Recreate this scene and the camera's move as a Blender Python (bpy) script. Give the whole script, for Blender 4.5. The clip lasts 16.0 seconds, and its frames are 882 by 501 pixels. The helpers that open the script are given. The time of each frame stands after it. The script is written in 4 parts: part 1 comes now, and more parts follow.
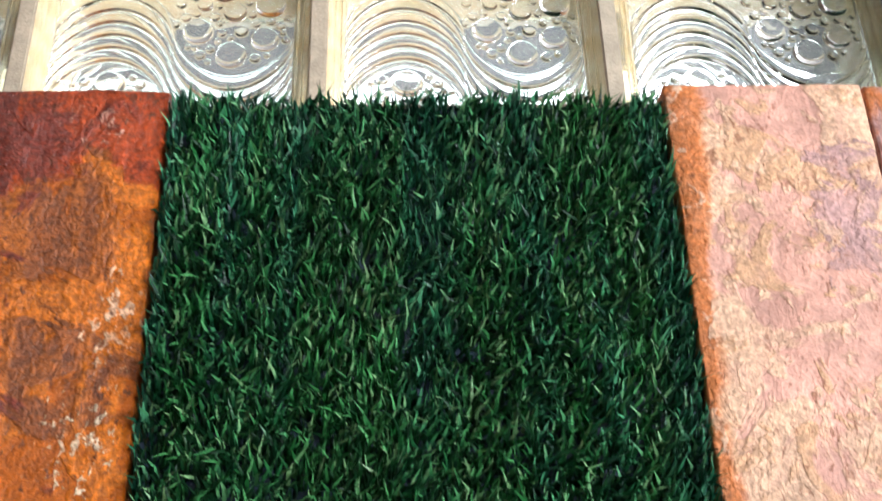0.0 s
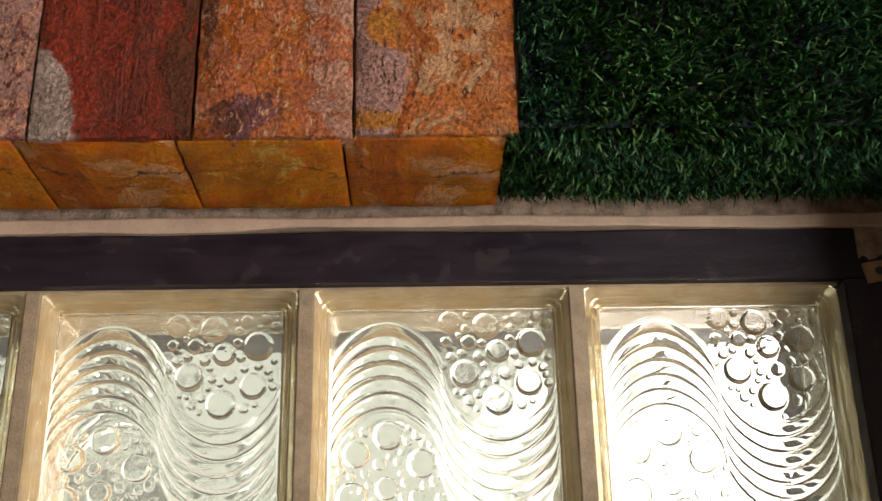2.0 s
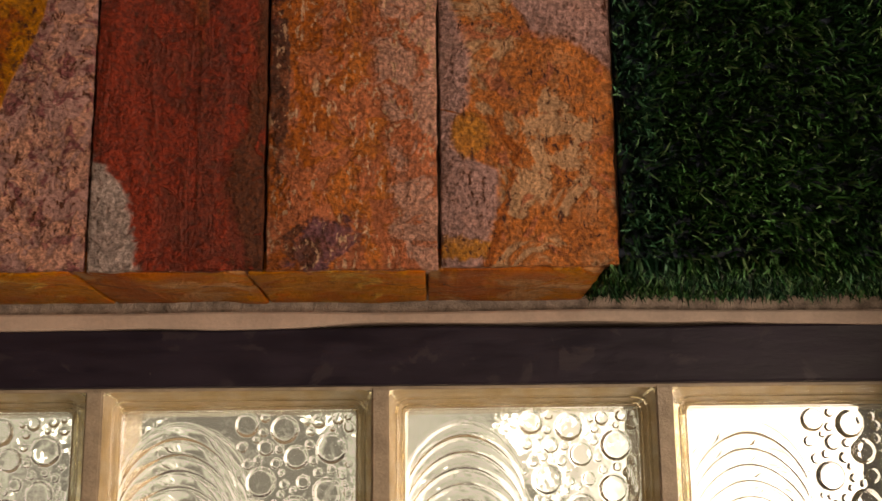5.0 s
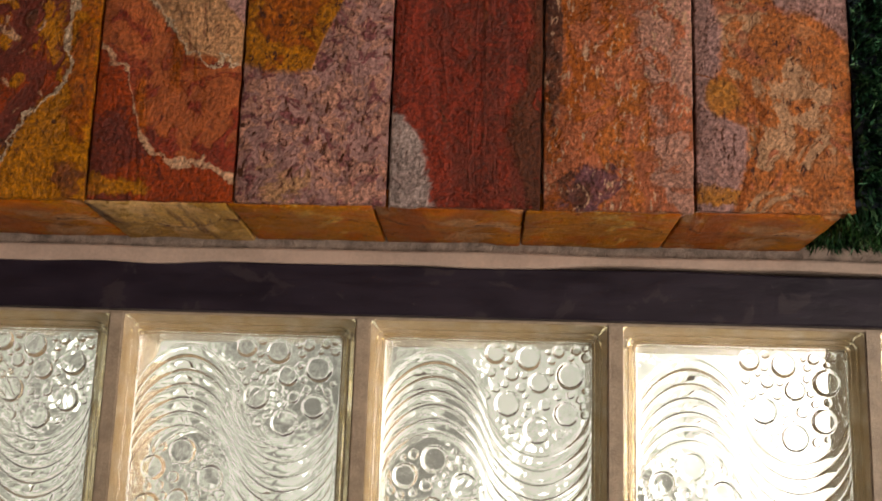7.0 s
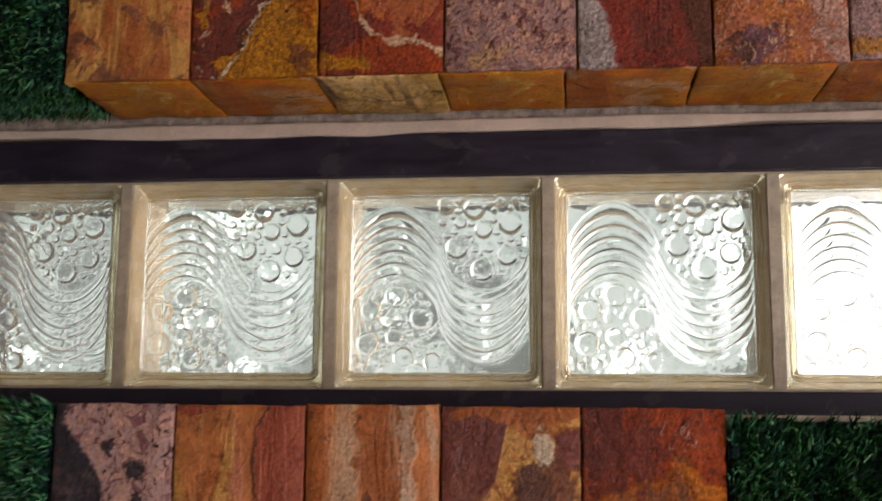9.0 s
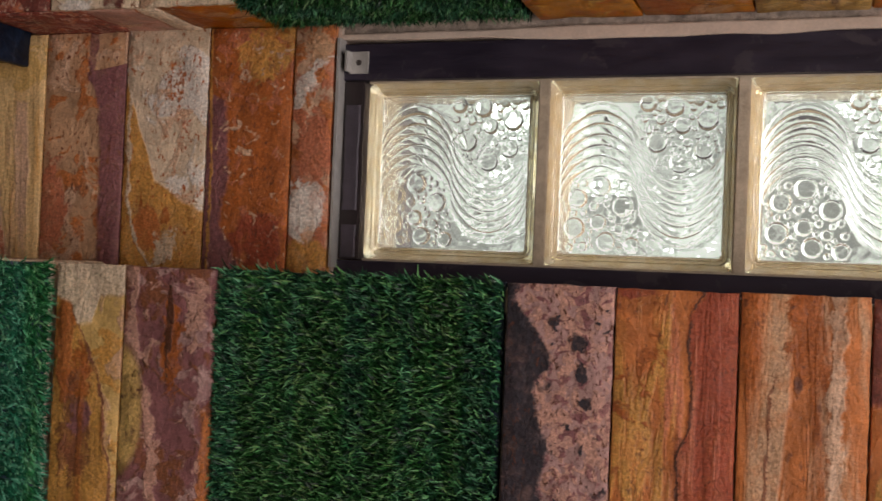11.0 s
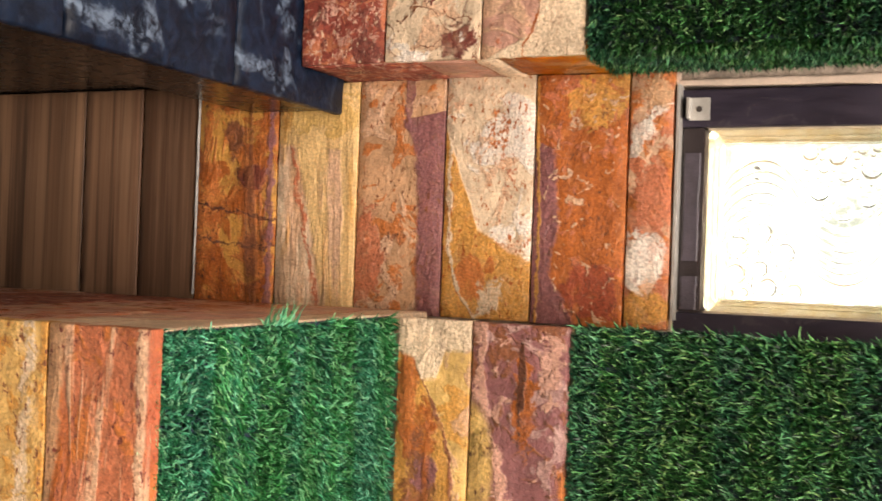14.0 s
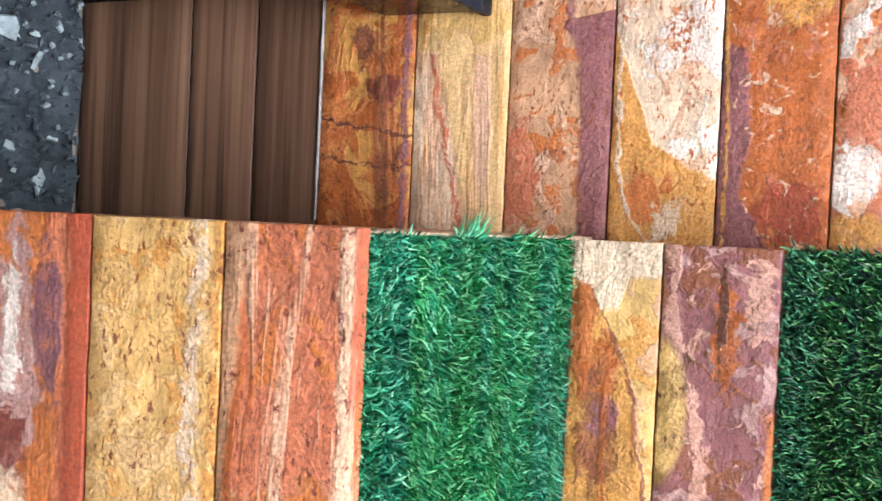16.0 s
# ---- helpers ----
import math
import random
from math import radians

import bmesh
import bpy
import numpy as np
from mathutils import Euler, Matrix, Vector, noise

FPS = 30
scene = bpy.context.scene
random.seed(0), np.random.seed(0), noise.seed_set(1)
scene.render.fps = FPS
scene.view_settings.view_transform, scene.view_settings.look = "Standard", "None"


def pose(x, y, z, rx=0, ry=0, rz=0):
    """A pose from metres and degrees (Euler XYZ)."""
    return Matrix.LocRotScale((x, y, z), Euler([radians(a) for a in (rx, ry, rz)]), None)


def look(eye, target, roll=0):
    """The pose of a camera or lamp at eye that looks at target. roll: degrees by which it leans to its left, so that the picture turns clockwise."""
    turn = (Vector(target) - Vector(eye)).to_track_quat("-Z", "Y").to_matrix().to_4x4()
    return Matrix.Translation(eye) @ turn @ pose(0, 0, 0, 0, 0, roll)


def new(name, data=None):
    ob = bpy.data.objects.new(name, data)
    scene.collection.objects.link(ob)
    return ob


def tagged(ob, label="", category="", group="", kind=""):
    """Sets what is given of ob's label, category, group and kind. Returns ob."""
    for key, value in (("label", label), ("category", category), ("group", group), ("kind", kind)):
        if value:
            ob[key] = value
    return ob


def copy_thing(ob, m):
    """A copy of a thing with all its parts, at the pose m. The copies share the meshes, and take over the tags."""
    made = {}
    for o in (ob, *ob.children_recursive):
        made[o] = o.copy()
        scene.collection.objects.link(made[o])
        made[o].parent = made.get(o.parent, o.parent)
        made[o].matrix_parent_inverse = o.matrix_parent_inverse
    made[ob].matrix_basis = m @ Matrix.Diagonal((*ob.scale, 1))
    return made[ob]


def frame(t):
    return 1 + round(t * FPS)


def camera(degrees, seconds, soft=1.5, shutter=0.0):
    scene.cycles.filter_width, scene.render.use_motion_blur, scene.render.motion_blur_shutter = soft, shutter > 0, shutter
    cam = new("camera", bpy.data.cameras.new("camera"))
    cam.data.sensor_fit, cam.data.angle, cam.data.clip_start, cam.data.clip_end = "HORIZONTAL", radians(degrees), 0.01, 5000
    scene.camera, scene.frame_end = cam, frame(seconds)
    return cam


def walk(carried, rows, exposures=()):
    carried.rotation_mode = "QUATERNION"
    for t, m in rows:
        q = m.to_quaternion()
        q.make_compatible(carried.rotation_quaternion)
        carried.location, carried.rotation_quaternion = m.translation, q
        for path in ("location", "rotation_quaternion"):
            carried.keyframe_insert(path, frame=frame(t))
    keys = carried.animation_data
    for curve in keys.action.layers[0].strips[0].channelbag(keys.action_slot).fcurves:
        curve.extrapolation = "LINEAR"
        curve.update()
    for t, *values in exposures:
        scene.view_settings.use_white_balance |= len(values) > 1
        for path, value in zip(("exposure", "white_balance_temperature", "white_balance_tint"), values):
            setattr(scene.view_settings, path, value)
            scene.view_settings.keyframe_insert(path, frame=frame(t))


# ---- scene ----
cam = camera(43.6, 16.0, 1.5, 0.3)
PATH = [
    (0, (0.009, 0.092, 1.505), (0.076, 1.86, 2.439), -1.6),
    (0.5, (-0.002, 0.062, 1.545), (0.039, 1.819, 2.5), -0.1),
    (1, (-0.001, 0.031, 1.598), (0.04, 1.75, 2.62), -0.5),
    (1.5, (0.009, -0.007, 1.67), (0.07, 1.73, 2.659), -0.7),
    (2, (0.032, -0.079, 1.783), (0.081, 1.776, 2.529), -1.2),
    (2.5, (0.049, -0.134, 1.855), (0.125, 1.785, 2.411), -2.5),
    (3, (0.071, -0.13, 1.907), (0.186, 1.814, 2.361), -1.9),
    (3.5, (0.07, -0.092, 1.966), (0.16, 1.867, 2.36), -1.0),
    (4, (0.05, -0.052, 2.002), (0.089, 1.916, 2.359), -0.4),
    (4.2, (0.037, -0.059, 2.003), (0.065, 1.907, 2.37), -0.8),
    (6.3, (-0.108, -0.146, 1.957), (-0.116, 1.803, 2.406), 0.8),
    (6.5, (-0.123, -0.161, 1.949), (-0.166, 1.788, 2.396), 1.0),
    (7, (-0.146, -0.179, 1.934), (-0.24, 1.775, 2.351), 1.9),
    (7.5, (-0.161, -0.189, 1.913), (-0.295, 1.774, 2.275), 1.6),
    (8, (-0.18, -0.211, 1.885), (-0.296, 1.746, 2.28), 0.5),
    (8.5, (-0.191, -0.24, 1.865), (-0.345, 1.717, 2.246), 0.2),
    (9, (-0.229, -0.3, 1.84), (-0.46, 1.663, 2.148), 0.5),
    (9.5, (-0.271, -0.339, 1.827), (-0.548, 1.63, 2.043), -0.1),
    (9.7, (-0.29, -0.352, 1.818), (-0.634, 1.608, 2.018), 0.6),
    (11.8, (-0.42, -0.452, 1.902), (-1.121, 1.42, 1.856), 1.3),
    (12, (-0.432, -0.461, 1.909), (-1.148, 1.405, 1.851), 1.1),
    (12.5, (-0.458, -0.498, 1.917), (-1.279, 1.322, 1.812), 0.8),
    (13, (-0.485, -0.517, 1.921), (-1.357, 1.281, 1.845), 1.1),
    (13.5, (-0.549, -0.51, 1.919), (-1.42, 1.29, 1.869), 1.6),
    (14, (-0.623, -0.486, 1.914), (-1.44, 1.34, 1.932), 2.1),
    (14.5, (-0.723, -0.456, 1.895), (-1.608, 1.337, 1.92), 3.9),
    (15, (-0.795, -0.426, 1.875), (-1.696, 1.359, 1.835), 3.8),
    (15.5, (-0.828, -0.42, 1.864), (-1.713, 1.372, 1.801), 3.1),
    (16, (-0.812, -0.414, 1.861), (-1.664, 1.395, 1.814), 2.6),
]
EXPOSURES = [(0.0, 0.4, 5600, 9), (0.5, 0.15, 5900, 9), (1.0, -0.3, 6300, 11), (1.5, -0.35, 6800, 11), (2.0, -0.9, 7400, 17), (2.5, -1.15, 7700, 21), (3.0, -1.25, 7700, 23), (3.5, -1.8, 8300, 25), (4.0, -1.4, 9200, 27),
             (6.5, -1.2, 8500, 24), (7.0, -1.05, 7500, 23), (8.0, -0.82, 6600, 20), (9.0, -0.97, 6400, 19), (9.6, -1.1, 6500, 19), (11.8, -0.35, 6600, 22), (12.0, -0.25, 6600, 23), (12.5, 0.0, 6700, 23),
             (13.0, 0.4, 7000, 20), (13.5, 0.7, 7300, 19), (14.0, 0.9, 7300, 16), (14.5, 1.38, 6000, 14), (15.0, 1.4, 5700, 13), (15.5, 1.28, 5650, 13), (16.0, 1.35, 5600, 12)]
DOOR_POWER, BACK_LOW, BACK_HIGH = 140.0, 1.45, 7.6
walk(cam, [(t, look(eye, target, roll)) for t, eye, target, roll in PATH], EXPOSURES)

# ---- light ----
world = bpy.data.worlds.new("sky")
scene.world = world
world.use_nodes = True
sky = world.node_tree.nodes.new("ShaderNodeTexSky")
sky.sky_type, sky.sun_disc = "NISHITA", False
sky.sun_elevation, sky.sun_rotation = radians(50), radians(40)
world.node_tree.nodes["Background"].inputs[1].default_value = 0.1
world.node_tree.links.new(sky.outputs[0], world.node_tree.nodes["Background"].inputs[0])


def area(name, m, width, height, power, colour):
    lamp = bpy.data.lights.new(name, "AREA")
    lamp.shape, lamp.size, lamp.size_y, lamp.energy, lamp.color = "RECTANGLE", width, height, power, colour
    ob = new(name, lamp)
    ob.matrix_world = m
    return ob


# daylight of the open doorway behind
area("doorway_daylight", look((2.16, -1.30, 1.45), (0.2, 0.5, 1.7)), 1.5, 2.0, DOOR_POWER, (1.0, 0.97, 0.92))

# ---- materials ----
C = dict(rust=(.39, .125, .048), orange=(.52, .19, .078), ochre=(.57, .295, .10), yellow=(.62, .40, .165), tan=(.54, .325, .195),
         red=(.33, .085, .05), maroon=(.17, .05, .038), brown=(.22, .085, .045), lilac=(.41, .25, .225), pink=(.55, .31, .24),
         peach=(.62, .40, .27), cream=(.68, .53, .38), white=(.72, .64, .56), purple=(.19, .085, .095), black=(.028, .022, .028),
         grey=(.42, .34, .31), umber=(.11, .042, .026), gold=(.50, .225, .072), crimson=(.26, .066, .050), straw=(.68, .46, .23), olive=(.42, .25, .085), coral=(.49, .18, .105), plum=(.245, .105, .105))


def nodes_of(name):
    m = bpy.data.materials.new(name)
    m.use_nodes = True
    t = m.node_tree
    return m, t, t.nodes["Principled BSDF"]


def link(t, a, b):
    t.links.new(a, b)


def value(t, x, into):
    if isinstance(x, (int, float)):
        into.default_value = x
    else:
        link(t, x, into)


def maths(t, op, a, b=0.0, c=0.0, clamp=False):
    n = t.nodes.new("ShaderNodeMath")
    n.operation, n.use_clamp = op, clamp
    for x, into in zip((a, b, c), n.inputs):
        value(t, x, into)
    return n.outputs[0]


def ramp(t, x, lo, hi, a=0.0, b=1.0):
    n = t.nodes.new("ShaderNodeMapRange")
    n.interpolation_type = "SMOOTHSTEP"
    for v, into in zip((x, lo, hi, a, b), n.inputs):
        value(t, v, into)
    return n.outputs[0]


def blend(t, f, a, b, mode="MIX"):
    n = t.nodes.new("ShaderNodeMix")
    n.data_type, n.blend_type = "RGBA", mode
    value(t, f, n.inputs[0])
    for x, into in ((a, n.inputs[6]), (b, n.inputs[7])):
        if isinstance(x, tuple):
            into.default_value = (*x[:3], 1)
        else:
            link(t, x, into)
    return n.outputs[2]


def noise(t, vec, scale, detail=4.0, rough=0.55, warp=0.0):
    n = t.nodes.new("ShaderNodeTexNoise")
    link(t, vec, n.inputs["Vector"])
    for k, v in (("Scale", scale), ("Detail", detail), ("Roughness", rough), ("Distortion", warp)):
        n.inputs[k].default_value = v
    return n.outputs["Fac"]


def place(t, seed=0.0, stretch=(1, 1, 1), turn=(0, 0, 0)):
    """Object coordinates in metres, shifted by a seed and stretched."""
    co = t.nodes.new("ShaderNodeTexCoord")
    m = t.nodes.new("ShaderNodeMapping")
    m.inputs["Location"].default_value = (seed * 1.37, seed * 0.71, seed * 2.13)
    m.inputs["Rotation"].default_value = [radians(a) for a in turn]
    m.inputs["Scale"].default_value = stretch
    link(t, co.outputs["Object"], m.inputs["Vector"])
    return m.outputs[0]


def bumped(t, bsdf, height, strength, distance):
    n = t.nodes.new("ShaderNodeBump")
    n.inputs["Strength"].default_value, n.inputs["Distance"].default_value = strength, distance
    link(t, height, n.inputs["Height"])
    link(t, n.outputs[0], bsdf.inputs["Normal"])


def bent(t, v, points):
    """A broken line through points (v, result), level beyond its ends."""
    total = points[0][1]
    for (a, p), (b, q) in zip(points, points[1:]):
        run = maths(t, "MULTIPLY", maths(t, "SUBTRACT", v, a), 1 / (b - a), clamp=True)
        total = maths(t, "MULTIPLY_ADD", run, q - p, total)
    return total


def stone(name, seed, base, layers=(), speck=("umber", .35), gloss=.46, sat=1.08, grain=.75):
    """Sealed sandstone. Layers, from the lowest: ("patch", colour, scale, cover),
    ("blob", colour, x, z, half width, half height, raggedness),
    ("spots", colour, x, z, half width, half height, cover): crumbs that thin out,
    ("vein", colour, scale, width), ("band", colour, scale, cover, lean),
    ("left" or "right", colour, [(z, x), ...], waviness), ("under" or "over", colour, [(x, z), ...], waviness): all on one side of a line,
    ("line", colour, [(z, x), ...], width, waviness), ("seam", colour, [(x, z), ...], width, waviness): a streak along it."""
    m, t, b = nodes_of(name)
    p = place(t, seed)
    plain = place(t)
    xyz = t.nodes.new("ShaderNodeSeparateXYZ")
    link(t, plain, xyz.inputs[0])
    mott = noise(t, p, 38, 7, .68, .4)
    fine = noise(t, p, 330, 4, .7)
    crag = noise(t, place(t, seed + 41, (1, 1, .6)), 26, 9, .62, .3)
    c = C[base]
    heights = []
    col = blend(t, ramp(t, mott, .32, .68), tuple(v * .80 for v in c), tuple(min(1, v * 1.20) for v in c))
    for n, (kind, colour, *a) in enumerate(layers):
        if kind == "blob":
            ex = maths(t, "DIVIDE", maths(t, "SUBTRACT", xyz.outputs[0], a[0]), a[2])
            ez = maths(t, "DIVIDE", maths(t, "SUBTRACT", xyz.outputs[2], a[1]), a[3])
            far = maths(t, "SQRT", maths(t, "ADD", maths(t, "MULTIPLY", ex, ex), maths(t, "MULTIPLY", ez, ez)))
            wave = maths(t, "MULTIPLY", maths(t, "SUBTRACT", noise(t, place(t, seed + 5 + n), 30, 8, .68, .8), .5), 1.2 + a[4] * 2.6)
            wave = maths(t, "ADD", wave, maths(t, "MULTIPLY", maths(t, "SUBTRACT", fine, .5), .35))
            mask = ramp(t, maths(t, "ADD", far, wave), .80, 1.10, 1.0, 0.0)
        elif kind in ("left", "right", "under", "over", "line", "seam"):
            along, across = (2, 0) if kind in ("left", "right", "line") else (0, 2)
            off = maths(t, "SUBTRACT", xyz.outputs[across], bent(t, xyz.outputs[along], a[0]))
            wave = maths(t, "MULTIPLY", maths(t, "SUBTRACT", noise(t, place(t, seed + 3 + n), 42, 7, .66, .6), .5), a[-1] * 2.4)
            off = maths(t, "ADD", maths(t, "ADD", off, wave), maths(t, "MULTIPLY", maths(t, "SUBTRACT", fine, .5), .006))
            if kind in ("line", "seam"):
                thick = maths(t, "MULTIPLY", ramp(t, noise(t, place(t, seed + 9 + n), 60, 4, .6), .3, .7, .35, 1.5), a[1])
                mask = ramp(t, maths(t, "DIVIDE", maths(t, "ABSOLUTE", off), thick), .6, 1.15, 1.0, 0.0)
            else:
                lo, hi = (0.0, 1.0) if kind in ("right", "over") else (1.0, 0.0)
                mask = ramp(t, off, -.0030, .0034, lo, hi)
        elif kind == "spots":
            ex = maths(t, "DIVIDE", maths(t, "SUBTRACT", xyz.outputs[0], a[0]), a[2])
            ez = maths(t, "DIVIDE", maths(t, "SUBTRACT", xyz.outputs[2], a[1]), a[3])
            far = maths(t, "SQRT", maths(t, "ADD", maths(t, "MULTIPLY", ex, ex), maths(t, "MULTIPLY", ez, ez)))
            rare = ramp(t, far, .2, 1.1, .60 - .06 * a[4], .80)
            dots = noise(t, place(t, seed + 13 + n, (1, 1, .7)), 190, 5, .62, .5)
            mask = ramp(t, maths(t, "SUBTRACT", dots, rare), -.02, .05)
        elif kind == "patch":
            mask = ramp(t, noise(t, place(t, seed + 7 + n), a[0], 7, .6, .8), .62 - .35 * a[1], .67 - .35 * a[1])
        elif kind == "vein":
            v = maths(t, "ABSOLUTE", maths(t, "SUBTRACT", noise(t, place(t, seed + 11 + n), a[0], 4, .5, .6), .5))
            mask = ramp(t, v, a[1] * .3, a[1], 1.0, 0.0)
        else:
            v = noise(t, place(t, seed + 17 + n, (1, 1, .10), (0, a[2], 0)), a[0], 5, .6, .5)
            mask = ramp(t, v, .60 - .3 * a[1], .70 - .3 * a[1])
        k = C[colour]
        tone = blend(t, ramp(t, fine, .3, .7), tuple(v * .78 for v in k), tuple(min(1, v * 1.18) for v in k))
        worn = ramp(t, noise(t, place(t, seed + 31 + n), 55, 5, .65), .30, .55, .85 if kind in ("left", "right", "under", "over") else .55, 1.0)
        col = blend(t, maths(t, "MULTIPLY", mask, worn), col, tone)
        heights.append(mask)
    if speck:
        dots = ramp(t, noise(t, place(t, seed + 23, (1, 1, .5), (0, 15, 0)), 230, 4, .65, .5), .57, .66)
        few = ramp(t, noise(t, place(t, seed + 29), 24, 4, .6), .34, .55)
        col = blend(t, maths(t, "MULTIPLY", maths(t, "MULTIPLY", dots, few), speck[1] * 1.6, clamp=True), col, C[speck[0]])
    grit = maths(t, "MULTIPLY", ramp(t, fine, .32, .68, 1 - .17 * grain, 1 + .13 * grain), ramp(t, crag, .30, .62, .84, 1.12))
    tint = t.nodes.new("ShaderNodeHueSaturation")
    tint.inputs["Saturation"].default_value = sat
    value(t, grit, tint.inputs["Value"])
    link(t, col, tint.inputs["Color"])
    link(t, tint.outputs[0], b.inputs["Base Color"])
    value(t, ramp(t, mott, .2, .8, gloss - .12, gloss + .16), b.inputs["Roughness"])
    step = maths(t, "SNAP", maths(t, "MULTIPLY", crag, 1.0), .09)
    relief = maths(t, "ADD", maths(t, "ADD", mott, maths(t, "ADD", maths(t, "MULTIPLY", crag, 1.1), maths(t, "MULTIPLY", step, 1.9))), maths(t, "MULTIPLY", fine, .35 * min(grain, 1.7)))
    for mask in heights:
        relief = maths(t, "MULTIPLY_ADD", mask, .22, relief)
    b.inputs["Specular IOR Level"].default_value = .38
    bumped(t, b, relief, .6 + .1 * (grain - 1), .008)
    return m


def plain(name, colour, rough=.7, var=.2, scale=30, bump=.3, dist=.003, metal=0.0, stretch=(1, 1, 1)):
    m, t, b = nodes_of(name)
    p = place(t, 1.0, stretch)
    n1, n2 = noise(t, p, scale, 6, .6), noise(t, p, scale * 9, 3, .6)
    mix = maths(t, "ADD", maths(t, "MULTIPLY", n1, .7), maths(t, "MULTIPLY", n2, .3))
    col = blend(t, ramp(t, mix, .3, .7), tuple(v * (1 - var) for v in colour), tuple(min(1, v * (1 + var)) for v in colour))
    link(t, col, b.inputs["Base Color"])
    value(t, ramp(t, n1, .3, .7, max(.02, rough - .08), min(1, rough + .08)), b.inputs["Roughness"])
    b.inputs["Metallic"].default_value = metal
    bumped(t, b, mix, bump, dist)
    return m


def paint(name):
    """Dark paint brushed over cement, scuffed through in places."""
    m, t, b = nodes_of(name)
    brush, scuff, fine = noise(t, place(t, 2, (.25, 1, 1)), 60, 6, .6), noise(t, place(t, 5), 26, 6, .6, .6), noise(t, place(t, 8), 260, 4, .65)
    col = blend(t, ramp(t, brush, .3, .7), (.011, .008, .017), (.024, .017, .031))
    col = blend(t, ramp(t, scuff, .58, .63), col, (.036, .028, .037))
    col = blend(t, ramp(t, fine, .70, .76, 0.0, .6), col, (.16, .13, .12))
    link(t, col, b.inputs["Base Color"])
    value(t, ramp(t, brush, .3, .7, .42, .62), b.inputs["Roughness"])
    b.inputs["Specular IOR Level"].default_value = .4
    bumped(t, b, maths(t, "ADD", brush, maths(t, "MULTIPLY", scuff, .6)), .35, .003)
    return m


def turf(name, dark, mid, light, dry):
    m, t, b = nodes_of(name)
    g = t.nodes.new("ShaderNodeNewGeometry")
    r = t.nodes.new("ShaderNodeValToRGB")
    link(t, g.outputs["Random Per Island"], r.inputs[0])
    e = r.color_ramp.elements
    e[0].position, e[0].color = 0, (*dark, 1)
    e[1].position, e[1].color = 1, (*dry, 1)
    for at, c in ((.36, dark), (.60, mid), (.86, light), (.95, dry)):
        x = e.new(at)
        x.color = (*c, 1)
    big = ramp(t, noise(t, place(t, 2), 14, 3), .3, .7, .8, 1.2)
    mul = t.nodes.new("ShaderNodeHueSaturation")
    value(t, big, mul.inputs["Value"])
    link(t, r.outputs[0], mul.inputs["Color"])
    link(t, mul.outputs[0], b.inputs["Base Color"])
    streak = ramp(t, noise(t, place(t, 6, (1, 1, .06)), 26, 2), .42, .60, .475, .525)
    value(t, streak, mul.inputs["Hue"])
    b.inputs["Roughness"].default_value = .42
    b.inputs["Specular IOR Level"].default_value = .3
    return m


def glass(name, rough, tint=(1, 1, 1), bump=0.0, haze=0.0):
    m, t, b = nodes_of(name)
    b.inputs["Base Color"].default_value = (*tint, 1)
    b.inputs["Transmission Weight"].default_value = 1
    b.inputs["Roughness"].default_value = rough
    b.inputs["IOR"].default_value = 1.5
    if bump:
        bumped(t, b, noise(t, place(t, 4), 55, 2, .5), bump, .004)
    if haze:
        veil, mix = t.nodes.new("ShaderNodeBsdfTranslucent"), t.nodes.new("ShaderNodeMixShader")
        veil.inputs[0].default_value = (.95, .93, .85, 1)
        mix.inputs[0].default_value = haze
        link(t, b.outputs[0], mix.inputs[1])
        link(t, veil.outputs[0], mix.inputs[2])
        link(t, mix.outputs[0], t.nodes["Material Output"].inputs[0])
    return m


def wood_look(name, seed, tone=1.0):
    m, t, b = nodes_of(name)
    wide = noise(t, place(t, seed + 5, (1, 1, .03)), 15, 4, .55, .5)
    grain = noise(t, place(t, seed + 6, (1, 1, .02)), 170, 5, .65, .3)
    shade = lambda c: tuple(v * tone for v in c)
    col = blend(t, ramp(t, wide, .36, .64), shade((.105, .052, .030)), shade((.27, .150, .086)))
    col = blend(t, ramp(t, grain, .40, .72, 0.0, .45), col, shade((.26, .155, .095)))
    col = blend(t, ramp(t, noise(t, place(t, seed + 8, (1, 1, .025)), 40, 5, .6, .4), .50, .66, 0.0, .8), col, shade((.050, .027, .018)))
    col = blend(t, ramp(t, noise(t, place(t, seed + 14, (1, 1, .02)), 130, 4, .6, .3), .54, .70, 0.0, .45), col, shade((.060, .032, .021)))
    b.inputs["Specular IOR Level"].default_value = .25
    link(t, col, b.inputs["Base Color"])
    value(t, ramp(t, grain, .3, .7, .38, .52), b.inputs["Roughness"])
    bumped(t, b, grain, .2, .001)
    return m


def slate_look(name):
    m, t, b = nodes_of(name)
    a, f = noise(t, place(t, 3), 13, 6, .6, 1.0), noise(t, place(t, 9), 60, 6, .65, .6)
    col = blend(t, ramp(t, f, .35, .7), (.002, .005, .013), (.007, .017, .040))
    cloud = maths(t, "MULTIPLY", ramp(t, a, .50, .64), ramp(t, f, .38, .58))
    col = blend(t, cloud, col, (.12, .165, .235))
    link(t, col, b.inputs["Base Color"])
    b.inputs["Roughness"].default_value = .45
    b.inputs["Specular IOR Level"].default_value = .18
    bumped(t, b, f, .6, .003)
    return m


